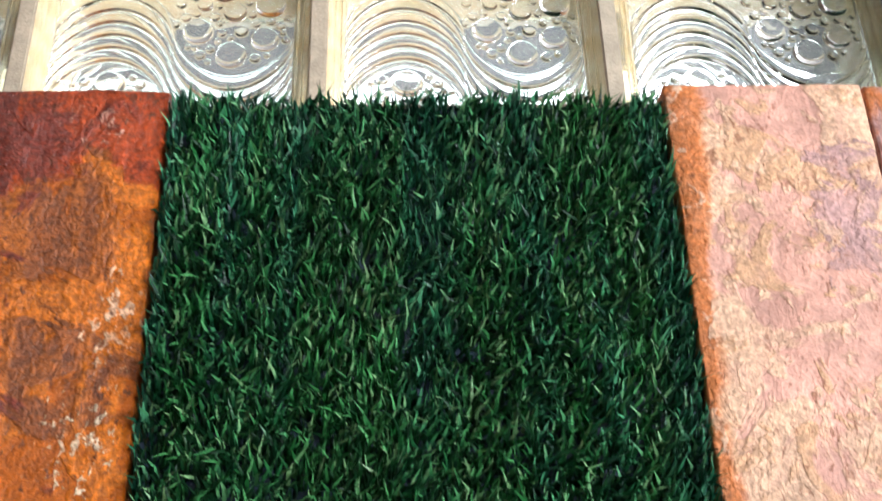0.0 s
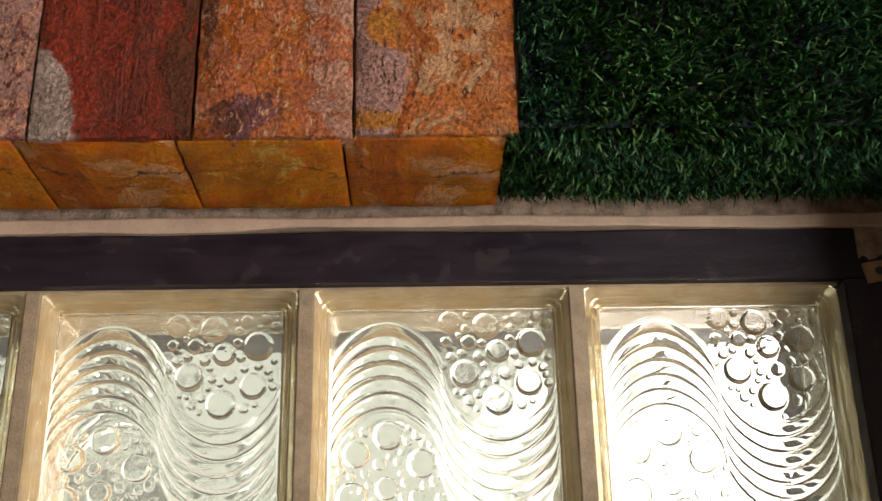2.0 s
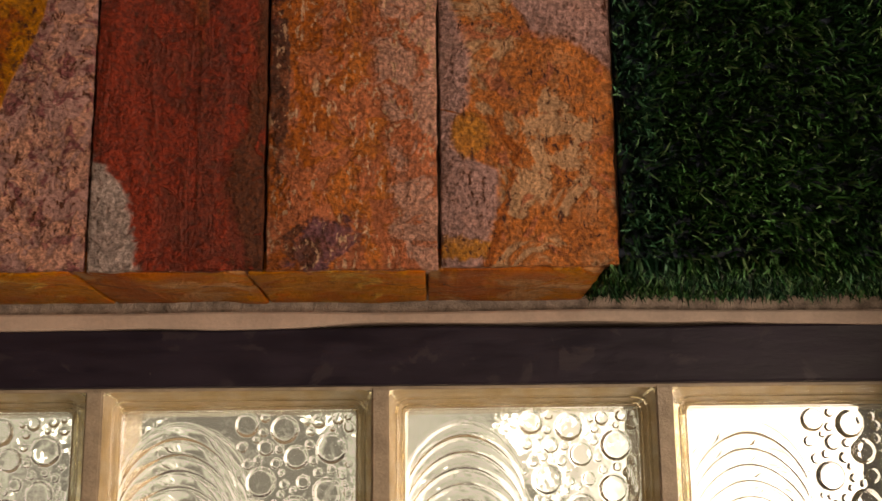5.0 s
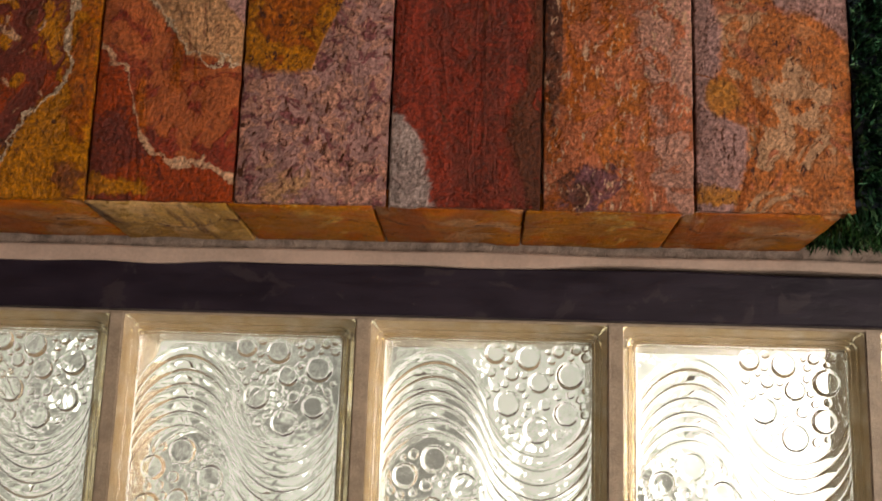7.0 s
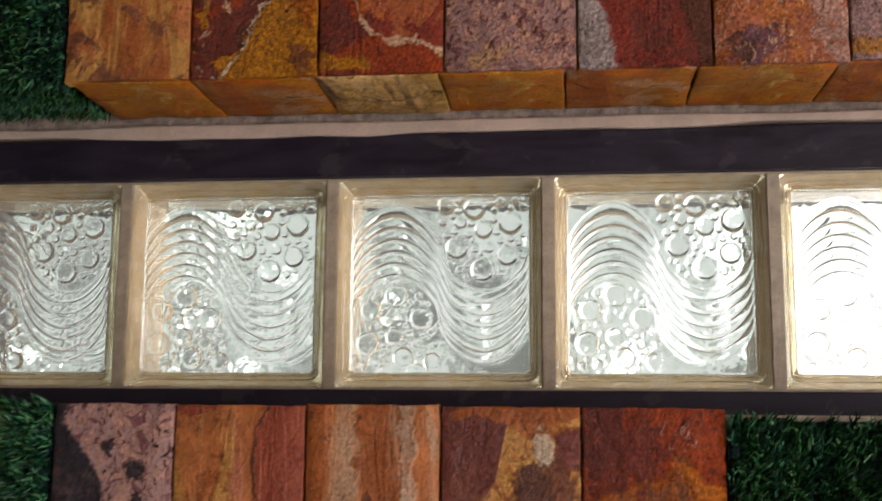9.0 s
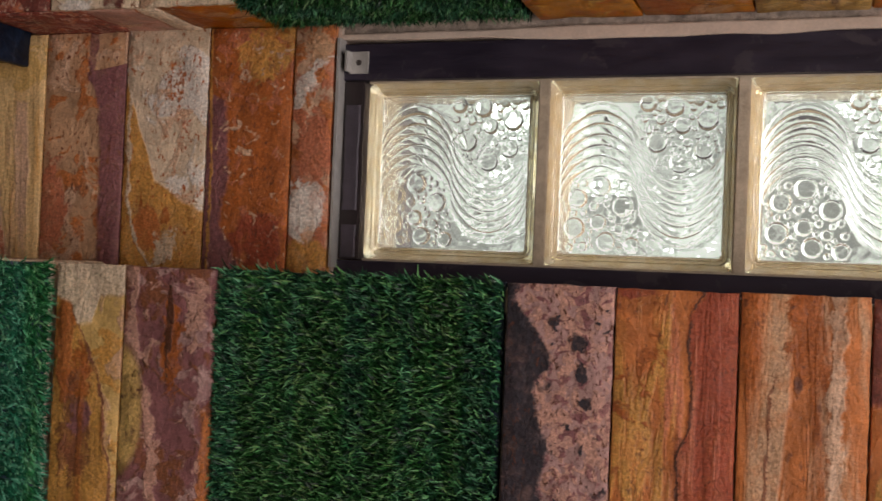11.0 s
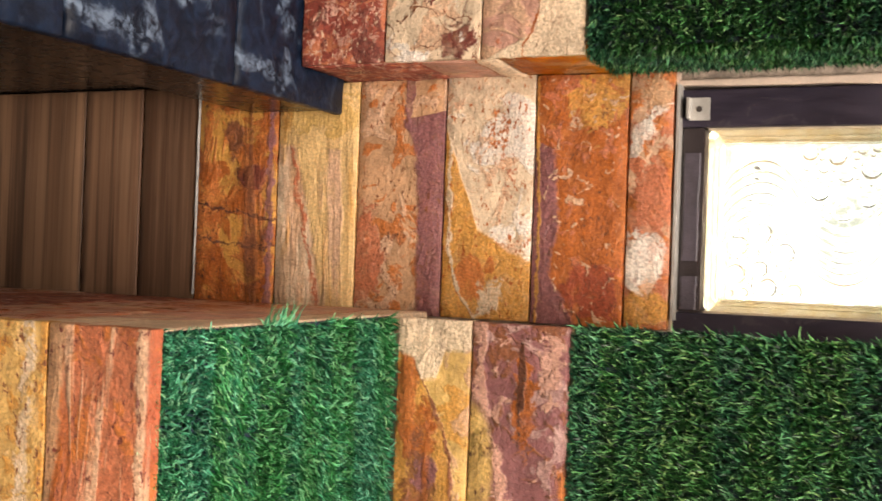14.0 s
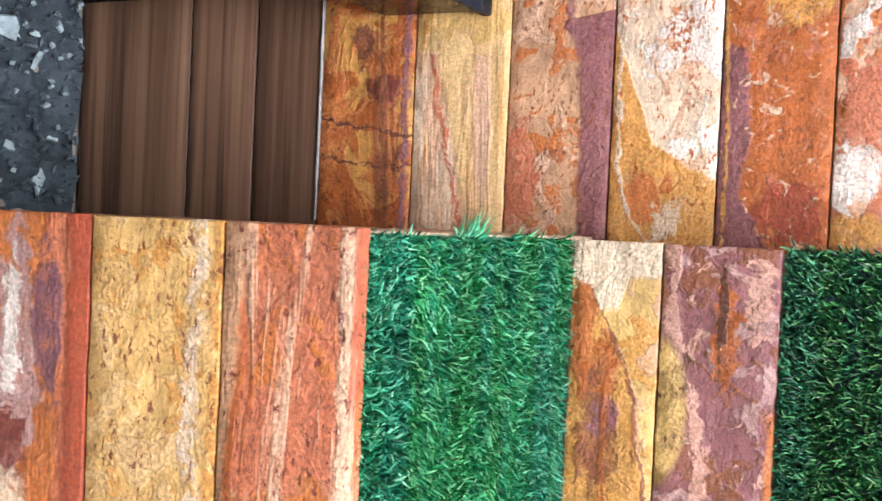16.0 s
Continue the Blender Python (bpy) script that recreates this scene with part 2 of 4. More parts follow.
M = dict(
    U1=stone("sandstone_orange_tan", 1, "ochre", [("patch", "orange", 14, .4), ("band", "rust", 26, .3, 35), ("patch", "brown", 30, .2)], ("brown", .5)),
    U2=stone("sandstone_maroon_ochre", 2, "maroon", [("patch", "red", 20, .3), ("patch", "umber", 26, .2), ("patch", "gold", 34, .26), ("patch", "peach", 50, .1),
             ("right", "gold", [(-.163, -.03), (-.134, -.006), (-.10, .004), (-.075, .033), (-.03, .033), (.02, .036)], .008), ("blob", "brown", .04, -.15, .016, .014, 1.2), ("blob", "rust", .045, -.06, .012, .05, .9),
             ("line", "cream", [(-.163, -.03), (-.134, -.006), (-.10, .004), (-.075, .033), (-.03, .033), (.02, .036)], .0026, .014)], ("umber", .6), sat=1.19, grain=2.3),
    U3=stone("sandstone_red", 3, "coral", [("patch", "crimson", 26, .4), ("band", "rust", 24, .25, 30),
             ("under", "red", [(-.053, -.045), (-.03, -.068), (-.019, -.11), (-.004, -.129), (.034, -.139), (.053, -.147)], .008), ("blob", "maroon", -.035, -.125, .03, .03, 1.2), ("blob", "gold", -.04, -.152, .03, .009, 1.2),
             ("seam", "peach", [(-.053, -.045), (-.03, -.068), (-.019, -.11), (-.004, -.129), (.034, -.139), (.053, -.147)], .0036, .014),
             ("over", "tan", [(-.053, .03), (-.018, -.012), (-.002, -.03), (.013, -.053), (.053, -.058)], .01), ("over", "lilac", [(-.053, .09), (0, .04), (.03, -.005), (.053, -.03)], .012),
             ("seam", "cream", [(-.053, .03), (-.018, -.012), (-.002, -.03), (.013, -.053), (.053, -.058)], .0022, .02)], ("maroon", .4), sat=1.19, grain=2.3),
    U4=stone("sandstone_lilac", 4, "lilac", [("patch", "pink", 70, .4), ("patch", "plum", 90, .22), ("blob", "tan", -.02, -.145, .016, .012, 1.4),
             ("over", "gold", [(-.056, -.058), (-.035, -.065), (-.004, -.064), (.003, -.04), (.012, -.02), (.02, 0), (.03, .06)], .005), ("blob", "rust", -.02, -.02, .025, .03, 1.5)], ("umber", 1.2), .55, sat=1.19, grain=2.3),
    U5=stone("sandstone_red_grey", 5, "maroon", [("patch", "crimson", 24, .4), ("band", "brown", 24, .2, 6),
             ("left", "crimson", [(-.163, -.008), (-.13, -.012), (-.095, -.02), (-.04, -.032), (.05, -.03)], .008), ("band", "maroon", 40, .16, 4),
             ("right", "umber", [(-.163, .046), (-.125, .034), (-.088, .028), (-.072, .045), (.06, .05)], .012), ("patch", "crimson", 60, .12),
             ("left", "grey", [(-.163, -.022), (-.133, -.028), (-.114, -.032), (-.097, -.046), (-.082, -.06)], .014)], ("umber", .5), sat=1.19, grain=2.3),
    U6=stone("sandstone_rust_purple", 6, "coral", [("patch", "orange", 26, .4), ("left", "rust", [(-.16, -.03), (-.06, -.012), (0, .01), (.1, .01)], .02), ("patch", "coral", 50, .25),
             ("line", "orange", [(-.163, .012), (-.1, .006), (-.05, .0)], .007, .012), ("right", "pink", [(-.16, .03), (-.06, .014), (.08, .02)], .02), ("patch", "coral", 44, .34),
             ("blob", "umber", -.046, -.045, .006, .055, .6), ("blob", "maroon", -.05, .05, .006, .06, .8),
             ("blob", "purple", -.020, -.147, .024, .020, .9), ("blob", "umber", -.03, -.15, .016, .012, 1.4)], ("peach", 1.3), sat=1.12, grain=2.3),
    U7=stone("sandstone_grey_rust", 7, "tan", [("patch", "orange", 30, .55), ("patch", "coral", 40, .2),
             ("left", "lilac", [(-.163, -.03), (-.125, -.018), (-.102, -.02), (-.088, -.047), (-.072, -.047), (-.06, -.038), (-.03, -.034), (.02, -.05)], .006),
             ("over", "lilac", [(-.02, .025), (.005, -.012), (.035, -.02), (.053, -.038)], .01), ("blob", "gold", -.036, -.152, .016, .007, .9), ("blob", "gold", -.035, -.080, .014, .013, .6),
             ("line", "rust", [(-.163, -.026), (-.125, -.014), (-.092, -.006), (-.07, -.02), (-.058, -.08)], .0035, .006)], ("umber", .9), sat=1.10, grain=2.3),
    ochre_a=stone("sandstone_ochre", 8, "orange", [("patch", "gold", 30, .5), ("patch", "yellow", 26, .12), ("band", "rust", 26, .16, 70), ("seam", "umber", [(-.05, .01), (0, .02), (.05, .0)], .0012, .02)], sat=1.2),
    ochre_b=stone("sandstone_olive", 9, "straw", [("patch", "olive", 20, .45), ("patch", "yellow", 22, .25), ("band", "umber", 22, .22, 78), ("seam", "umber", [(-.05, .0), (0, -.012), (.05, .01)], .0016, .02)], sat=1.15),
    ochre_c=stone("sandstone_honey", 10, "orange", [("patch", "gold", 25, .42), ("patch", "tan", 24, .25), ("band", "rust", 20, .2, 70), ("seam", "umber", [(-.05, .02), (0, .0), (.05, .012)], .0016, .022), ("seam", "brown", [(-.05, -.02), (0, -.014), (.05, -.028)], .0014, .02)], sat=1.2),
    P1=stone("sandstone_cream_rust", 11, "white", [("patch", "lilac", 40, .35), ("blob", "rust", -.02, .075, .04, .03, 1.2), ("patch", "orange", 24, .12)]),
    L0=stone("sandstone_purple", 12, "plum", [("patch", "lilac", 12, .5), ("patch", "orange", 9, .2)]),
    LR=stone("sandstone_pink_tan", 13, "pink", [("patch", "peach", 16, .45), ("patch", "tan", 40, .25), ("blob", "lilac", .035, .08, .02, .03, 1.6),
             ("left", "orange", [(-.02, -.046), (.05, -.042), (.11, -.036), (.16, -.034)], .008), ("patch", "peach", 60, .12)], ("brown", .45), .6),
    L5=stone("sandstone_red_orange", 14, "rust", [("patch", "orange", 16, .34), ("patch", "brown", 22, .34), ("band", "orange", 16, .25, 30), ("over", "red", [(-.055, .09), (.0, .112), (.02, .118), (.055, .10)], .02), ("patch", "maroon", 20, .10),
             ("blob", "maroon", -.03, .13, .03, .04, .9), ("spots", "pink", .02, .14, .04, .03, .4), ("spots", "peach", .04, .03, .03, .06, 1.0), ("spots", "cream", .03, -.03, .03, .05, .9)], ("umber", .6), .34, sat=1.16, grain=1.8),
    L4=stone("sandstone_maroon_orange", 15, "orange", [("patch", "ochre", 20, .35), ("patch", "rust", 26, .25), ("blob", "brown", .024, .085, .026, .045, .7), ("blob", "umber", .02, .10, .016, .02, 1.4),
             ("over", "maroon", [(-.054, .071), (-.032, .078), (-.02, .092), (-.012, .10), (-.002, .15), (.01, .17)], .006), ("blob", "maroon", .044, .128, .014, .016, .9), ("blob", "rust", .0, .156, .05, .008, 1.0),
             ("blob", "cream", .026, .130, .009, .012, 1.1)], ("umber", .4), .36),
    L3=stone("sandstone_honey_stripe", 16, "orange", [("band", "tan", 24, .45, 0), ("band", "rust", 26, .2, 0), ("line", "peach", [(-.1, .034), (.05, .026), (.16, .029)], .007, .004), ("line", "brown", [(-.1, -.03), (.075, -.027), (.09, -.02), (.1, -.08)], .0014, .003),
             ("blob", "brown", -.005, .148, .006, .009, .7), ("blob", "umber", -.004, .084, .005, .012, .5), ("blob", "rust", .0, .12, .012, .04, 1.2)], ("umber", .4)),
    L2=stone("sandstone_orange_red", 17, "orange", [("band", "ochre", 40, .5, 0), ("patch", "rust", 50, .14),
             ("right", "red", [(-.1, .012), (.016, .004), (.04, .0135), (.08, .016), (.12, .011), (.14, .012), (.158, .023)], .005), ("band", "coral", 34, .16, 0), ("blob", "red", -.036, .158, .02, .005, .8),
             ("line", "umber", [(-.1, .012), (.016, .004), (.04, .0135), (.08, .016), (.12, .011), (.14, .012), (.158, .023)], .0014, .005)], ("umber", .45)),
    L1=stone("sandstone_lilac_black", 18, "lilac", [("patch", "pink", 70, .45), ("patch", "plum", 80, .25), ("patch", "black", 52, .10),
             ("left", "black", [(-.14, .01), (-.06, -.012), (.015, -.009), (.05, -.02), (.072, -.02), (.084, -.008), (.1, -.009), (.125, -.024), (.145, -.041)], .010),
             ("blob", "black", -.006, .128, .006, .005, .6), ("blob", "black", .018, .110, .009, .008, 1.0), ("blob", "black", .026, .054, .007, .006, .9), ("blob", "black", .022, .082, .005, .01, 1.1)], ("umber", .9), .6),
    LB=stone("sandstone_plum", 19, "plum", [("patch", "brown", 18, .4), ("patch", "lilac", 26, .20), ("patch", "pink", 40, .06), ("blob", "pink", .036, .12, .012, .03, 1.6), ("blob", "rust", .008, .085, .012, .045, 1.4),
             ("blob", "umber", .004, .10, .004, .04, 1.0), ("line", "pink", [(-.06, -.008), (.0, -.014), (.05, -.03), (.09, -.04)], .006, .012), ("blob", "orange", .052, -.03, .009, .05, .8),
             ("blob", "umber", -.0505, .0125, .0300, .070, -.44), ("blob", "yellow", -.0515, .0145, .0285, .067, -.44)], ("umber", .6), .38),
    LY=stone("sandstone_ochre_cream", 20, "yellow", [("patch", "ochre", 22, .25), ("patch", "tan", 18, .3),
             ("left", "ochre", [(-.045, .033), (-.02, .025), (.018, .022), (.053, .010), (.107, -.016), (.12, -.03)], .005), ("blob", "rust", -.012, .045, .016, .03, 1.2), ("blob", "brown", -.012, -.012, .020, .05, .8), ("blob", "plum", -.006, .0, .012, .02, 1.0), ("band", "rust", 26, .16, -14),
             ("line", "brown", [(-.045, .033), (-.02, .025), (.018, .022), (.053, .010), (.107, -.016)], .0022, .005), ("blob", "orange", -.03, .085, .012, .05, .9),
             ("over", "cream", [(-.042, .125), (-.022, .12), (-.012, .098), (.004, .10), (.012, .128), (.042, .132)], .006)], ("umber", .3)),
    F1=stone("sandstone_coral", 21, "tan", [("patch", "orange", 18, .4), ("over", "coral", [(-.048, .03), (-.02, .0), (.02, .03), (.048, .01)], .035), ("patch", "orange", 26, .25), ("band", "rust", 30, .3, 8), ("band", "peach", 44, .26, 6),
             ("left", "tan", [(-.1, -.046), (.05, -.04), (.1, -.036), (.175, -.030)], .005), ("line", "peach", [(-.1, .044), (.05, .041), (.175, .040)], .0042, .004), ("right", "red", [(.0, .056), (.08, .0460), (.175, .0475)], .003)], ("maroon", .9)),
    F2=stone("sandstone_yellow", 22, "yellow", [("patch", "ochre", 30, .22), ("patch", "straw", 24, .3), ("line", "cream", [(-.1, .034), (.06, .030), (.178, .036)], .007, .008), ("right", "ochre", [(-.1, .043), (.178, .046)], .006), ("patch", "yellow", 40, .25)], ("brown", 1.1)),
    F3=stone("sandstone_rust_white", 23, "rust", [("band", "orange", 18, .5, 6), ("blob", "orange", -.04, .09, .02, .07, .9), ("band", "plum", 30, .12, 6), ("blob", "lilac", -.010, .085, .022, .085, .7), ("spots", "white", -.012, .07, .02, .07, 1.0), ("blob", "white", -.014, .10, .009, .05, 1.1),
             ("line", "orange", [(-.1, .02), (.06, .024), (.178, .004)], .010, .016), ("right", "coral", [(-.1, .032), (.05, .03), (.178, .018)], .010), ("blob", "purple", .020, .105, .014, .055, .5), ("right", "red", [(-.1, .036), (.178, .036)], .008), ("blob", "maroon", -.018, .022, .02, .028, .9),
             ("blob", "cream", -.022, -.052, .036, .048, .5)], ("umber", .4), .36),
    R1=stone("sandstone_white_rust", 24, "peach", [("patch", "coral", 16, .46), ("patch", "orange", 24, .28), ("blob", "coral", .008, .0, .02, .035, 1.0), ("blob", "white", -.006, -.062, .025, .034, .6), ("blob", "ochre", .0, -.118, .03, .022, .8),
             ("line", "white", [(.036, -.09), (.045, -.02), (.08, -.004), (.1, .008), (.108, .08)], .0105, .003), ("blob", "tan", .006, .115, .024, .02, 1.2)], ("red", .5)),
    R2=stone("sandstone_deep_rust", 25, "orange", [("patch", "rust", 22, .62), ("blob", "ochre", .02, .11, .04, .03, 1.2), ("patch", "coral", 40, .14), ("blob", "red", .02, -.1, .04, .03, 1.0),
             ("left", "plum", [(-.137, .0), (-.11, -.014), (-.09, -.028), (-.06, -.03), (-.03, -.021), (.055, -.03), (.07, -.06)], .008), ("patch", "peach", 70, .07), ("line", "ochre", [(.0, -.045), (.1, -.05)], .002, .004)], ("umber", .5)),
    R3=stone("sandstone_cream_spot", 26, "cream", [("patch", "white", 18, .35), ("patch", "peach", 22, .15), ("spots", "orange", .012, .075, .03, .08, 1.0), ("spots", "rust", .016, .07, .026, .07, .8), ("spots", "coral", .03, .02, .016, .06, .8),
             ("under", "ochre", [(-.056, .088), (-.035, .03), (-.01, -.035), (.02, -.055), (.056, -.072)], .006), ("blob", "orange", -.02, -.09, .016, .03, .9), ("blob", "cream", .01, -.11, .018, .018, 1.3), ("blob", "rust", .006, -.075, .006, .012, 1.0),
             ("line", "cream", [(-.137, -.01), (-.1, -.036), (-.05, -.046)], .003, .006)], ("rust", 1.0)),
    R4=stone("sandstone_tan_plum", 27, "tan", [("patch", "orange", 30, .25), ("patch", "peach", 24, .25), ("blob", "coral", -.04, -.07, .02, .06, .9), ("band", "peach", 26, .2, 4),
             ("right", "plum", [(-.137, .024), (-.0125, .024), (.03, .021), (.057, .017), (.09, .002), (.1, .058)], .007), ("blob", "plum", .010, .115, .007, .035, .6), ("spots", "rust", -.006, .112, .02, .02, .9), ("spots", "brown", -.005, -.05, .03, .09, .6)], ("brown", .8)),
    R5=stone("sandstone_cream_stripe", 28, "peach", [("band", "cream", 16, .5, -9), ("band", "tan", 18, .25, -9), ("right", "straw", [(-.137, .012), (-.05, -.004), (.06, -.03)], .006), ("band", "ochre", 20, .16, -9), ("band", "peach", 24, .3, -9), ("line", "coral", [(-.137, .008), (-.03, -.017), (.06, -.036)], .003, .014),
             ("over", "straw", [(-.056, .062), (.0, .058), (.056, .054)], .008), ("blob", "yellow", .0, .1, .05, .025, 1.2), ("band", "ochre", 22, .12, -9)], None, grain=.3),
    R6=stone("sandstone_brown_vein", 29, "ochre", [("patch", "orange", 14, .4), ("patch", "rust", 20, .4), ("blob", "brown", -.004, .072, .016, .028, .7), ("blob", "maroon", .026, .022, .024, .018, .9), ("line", "plum", [(.03, .05), (.1, .048)], .006, .006), ("band", "brown", 24, .20, 78),
             ("seam", "umber", [(-.055, -.012), (.0, -.02), (.055, -.03)], .002, .012), ("seam", "umber", [(-.055, -.055), (.02, -.065), (.055, -.06)], .0016, .016)], ("umber", .6)),
    A1=stone("sandstone_rosy", 30, "coral", [("patch", "crimson", 40, .55), ("patch", "pink", 90, .25), ("patch", "maroon", 30, .2)], ("cream", .6), .55),
    A2=stone("sandstone_breccia", 31, "cream", [("patch", "peach", 24, .3), ("blob", "maroon", .0, -.07, .04, .024, 1.3), ("blob", "maroon", .034, -.14, .022, .024, 1.2), ("patch", "white", 40, .14), ("vein", "brown", 22, .010), ("blob", "white", -.022, -.158, .02, .008, .7)], ("umber", .4)),
    A3=stone("sandstone_peach", 32, "pink", [("patch", "peach", 18, .35), ("patch", "coral", 40, .12), ("right", "cream", [(-.163, -.05), (-.138, .0), (-.09, .012), (-.05, .02)], .004), ("line", "rust", [(-.150, -.01), (-.138, .0), (-.09, .012), (-.05, .02)], .0014, .004)], ("brown", .3)),
    edge_red=stone("sandstone_ledge", 33, "coral", [("band", "rust", 30, .3, 90), ("patch", "pink", 20, .4), ("patch", "peach", 16, .3)], ("umber", .4), .3),
    turf_dark=turf("turf_dark_green", (.004, .026, .010), (.016, .098, .032), (.085, .28, .115), (.14, .29, .12)),
    turf_bright=turf("turf_bright_green", (.012, .13, .048), (.060, .37, .17), (.21, .60, .34), (.26, .58, .30)),
    turf_mid=turf("turf_mid_green", (.003, .028, .009), (.021, .12, .038), (.105, .32, .125), (.14, .30, .10)),
    turf_back=plain("turf_backing", (.02, .035, .06), .7),
    plaster=plain("cream_plaster", (.56, .44, .355), .85, .15, 40, .5, .003),
    bed=plain("grey_mortar_bed", (.40, .32, .26), .9, .5, 90, .9, .006),
    wall=plain("pale_wall_plaster", (.34, .29, .24), .9, .1, 8, .3),
    ceil=plain("white_ceiling_paint", (.5, .48, .45), .9, .06, 6, .2),
    floor=plain("grey_cement_floor", (.18, .165, .15), .7, .2, 5, .3),
    frame=paint("aubergine_painted_concrete"),
    joint=plain("amber_grout", (.43, .355, .26), .45, .25, 60, .6, .003),
    mortar=plain("dark_adhesive_mortar", (.052, .068, .080), .7, .6, 35, .9, .010),
    chip=plain("white_plaster_flakes", (.40, .48, .50), .7, .45, 60, .5), crumb=plain("old_adhesive_crumbs", (.10, .125, .145), .6, .6, 80, .6),
    metal=plain("galvanised_steel", (.55, .53, .50), .45, .15, 60, .2, .001, .6),
    dark=plain("dark_rust", (.04, .03, .025), .6),
    wood=wood_look("wood_look_tile", 0), wood_pale=wood_look("wood_look_tile_pale", 3, 1.2), wood_dark=wood_look("wood_look_tile_dark", 7, .9),
    scuffed=plain("worn_brown_paint", (.016, .009, .010), .6, .4, 50, .4), flake=plain("lilac_grey_paint_flake", (.050, .040, .052), .6, .3, 60, .4),
    slate=slate_look("blue_black_slate"),
    soffit=plain("polished_black_granite", (.007, .006, .006), .24, .4, 60, .02, .0005),
    white=plain("white_trim", (.36, .34, .32), .6, .4, 60), strap=plain("rusty_tan_strap", (.36, .25, .15), .55, .4, 90),
    rim=None, pane=glass("pressed_clear_glass", .02, (1, 1, 1), .10), back=glass("rear_pressed_glass", .025, (.96, 1, .97), .25, .04),
)


def amber_rim():
    m, t, b = nodes_of("amber_block_edge")
    n = noise(t, place(t, 2), 70, 5, .6, .4)
    link(t, blend(t, ramp(t, n, .3, .7), (.78, .62, .34), (1.0, .95, .76)), b.inputs["Base Color"])
    b.inputs["Transmission Weight"].default_value = .85
    b.inputs["Roughness"].default_value = .12
    b.inputs["IOR"].default_value = 1.4
    bumped(t, b, n, .3, .002)
    return m


M["rim"] = amber_rim()
M["soffit"].node_tree.nodes["Principled BSDF"].inputs["Specular IOR Level"].default_value = .22

# ---- building helpers ----
rng = np.random.default_rng(7)


def part(name, bm, material, parent=None, label=""):
    me = bpy.data.meshes.new(name)
    bm.to_mesh(me)
    bm.free()
    me.materials.append(material)
    ob = new(name, me)
    ob.parent = parent
    return tagged(ob, label) if label else ob


def add_box(bm, x0, x1, y0, y1, z0, z1):
    made = bmesh.ops.create_cube(bm, size=1)["verts"]
    for v in made:
        v.co = ((x0 + x1) / 2 + v.co.x * (x1 - x0), (y0 + y1) / 2 + v.co.y * (y1 - y0), (z0 + z1) / 2 + v.co.z * (z1 - z0))
    return made


def boxes(*dims, bevel=0.0):
    bm = bmesh.new()
    for d in dims:
        add_box(bm, *d)
    if bevel:
        bmesh.ops.bevel(bm, geom=bm.edges[:], offset=bevel, segments=2, affect="EDGES")
    return bm


def field(nx, nz, cells, seed):
    """Smooth random values in -1 to 1 on an nx by nz grid."""
    r = np.random.default_rng(seed)
    cx, cz = max(2, int(cells[0])), max(2, int(cells[1]))
    g = r.uniform(-1, 1, (cx + 2, cz + 2))
    u, v = np.linspace(0, cx, nx), np.linspace(0, cz, nz)
    i, j = np.minimum(u.astype(int), cx), np.minimum(v.astype(int), cz)
    fu, fv = u - i, v - j
    fu, fv = fu * fu * (3 - 2 * fu), fv * fv * (3 - 2 * fv)
    a = g[i][:, j] * (1 - fv) + g[i][:, j + 1] * fv
    b = g[i + 1][:, j] * (1 - fv) + g[i + 1][:, j + 1] * fv
    return a * (1 - fu)[:, None] + b * fu[:, None]


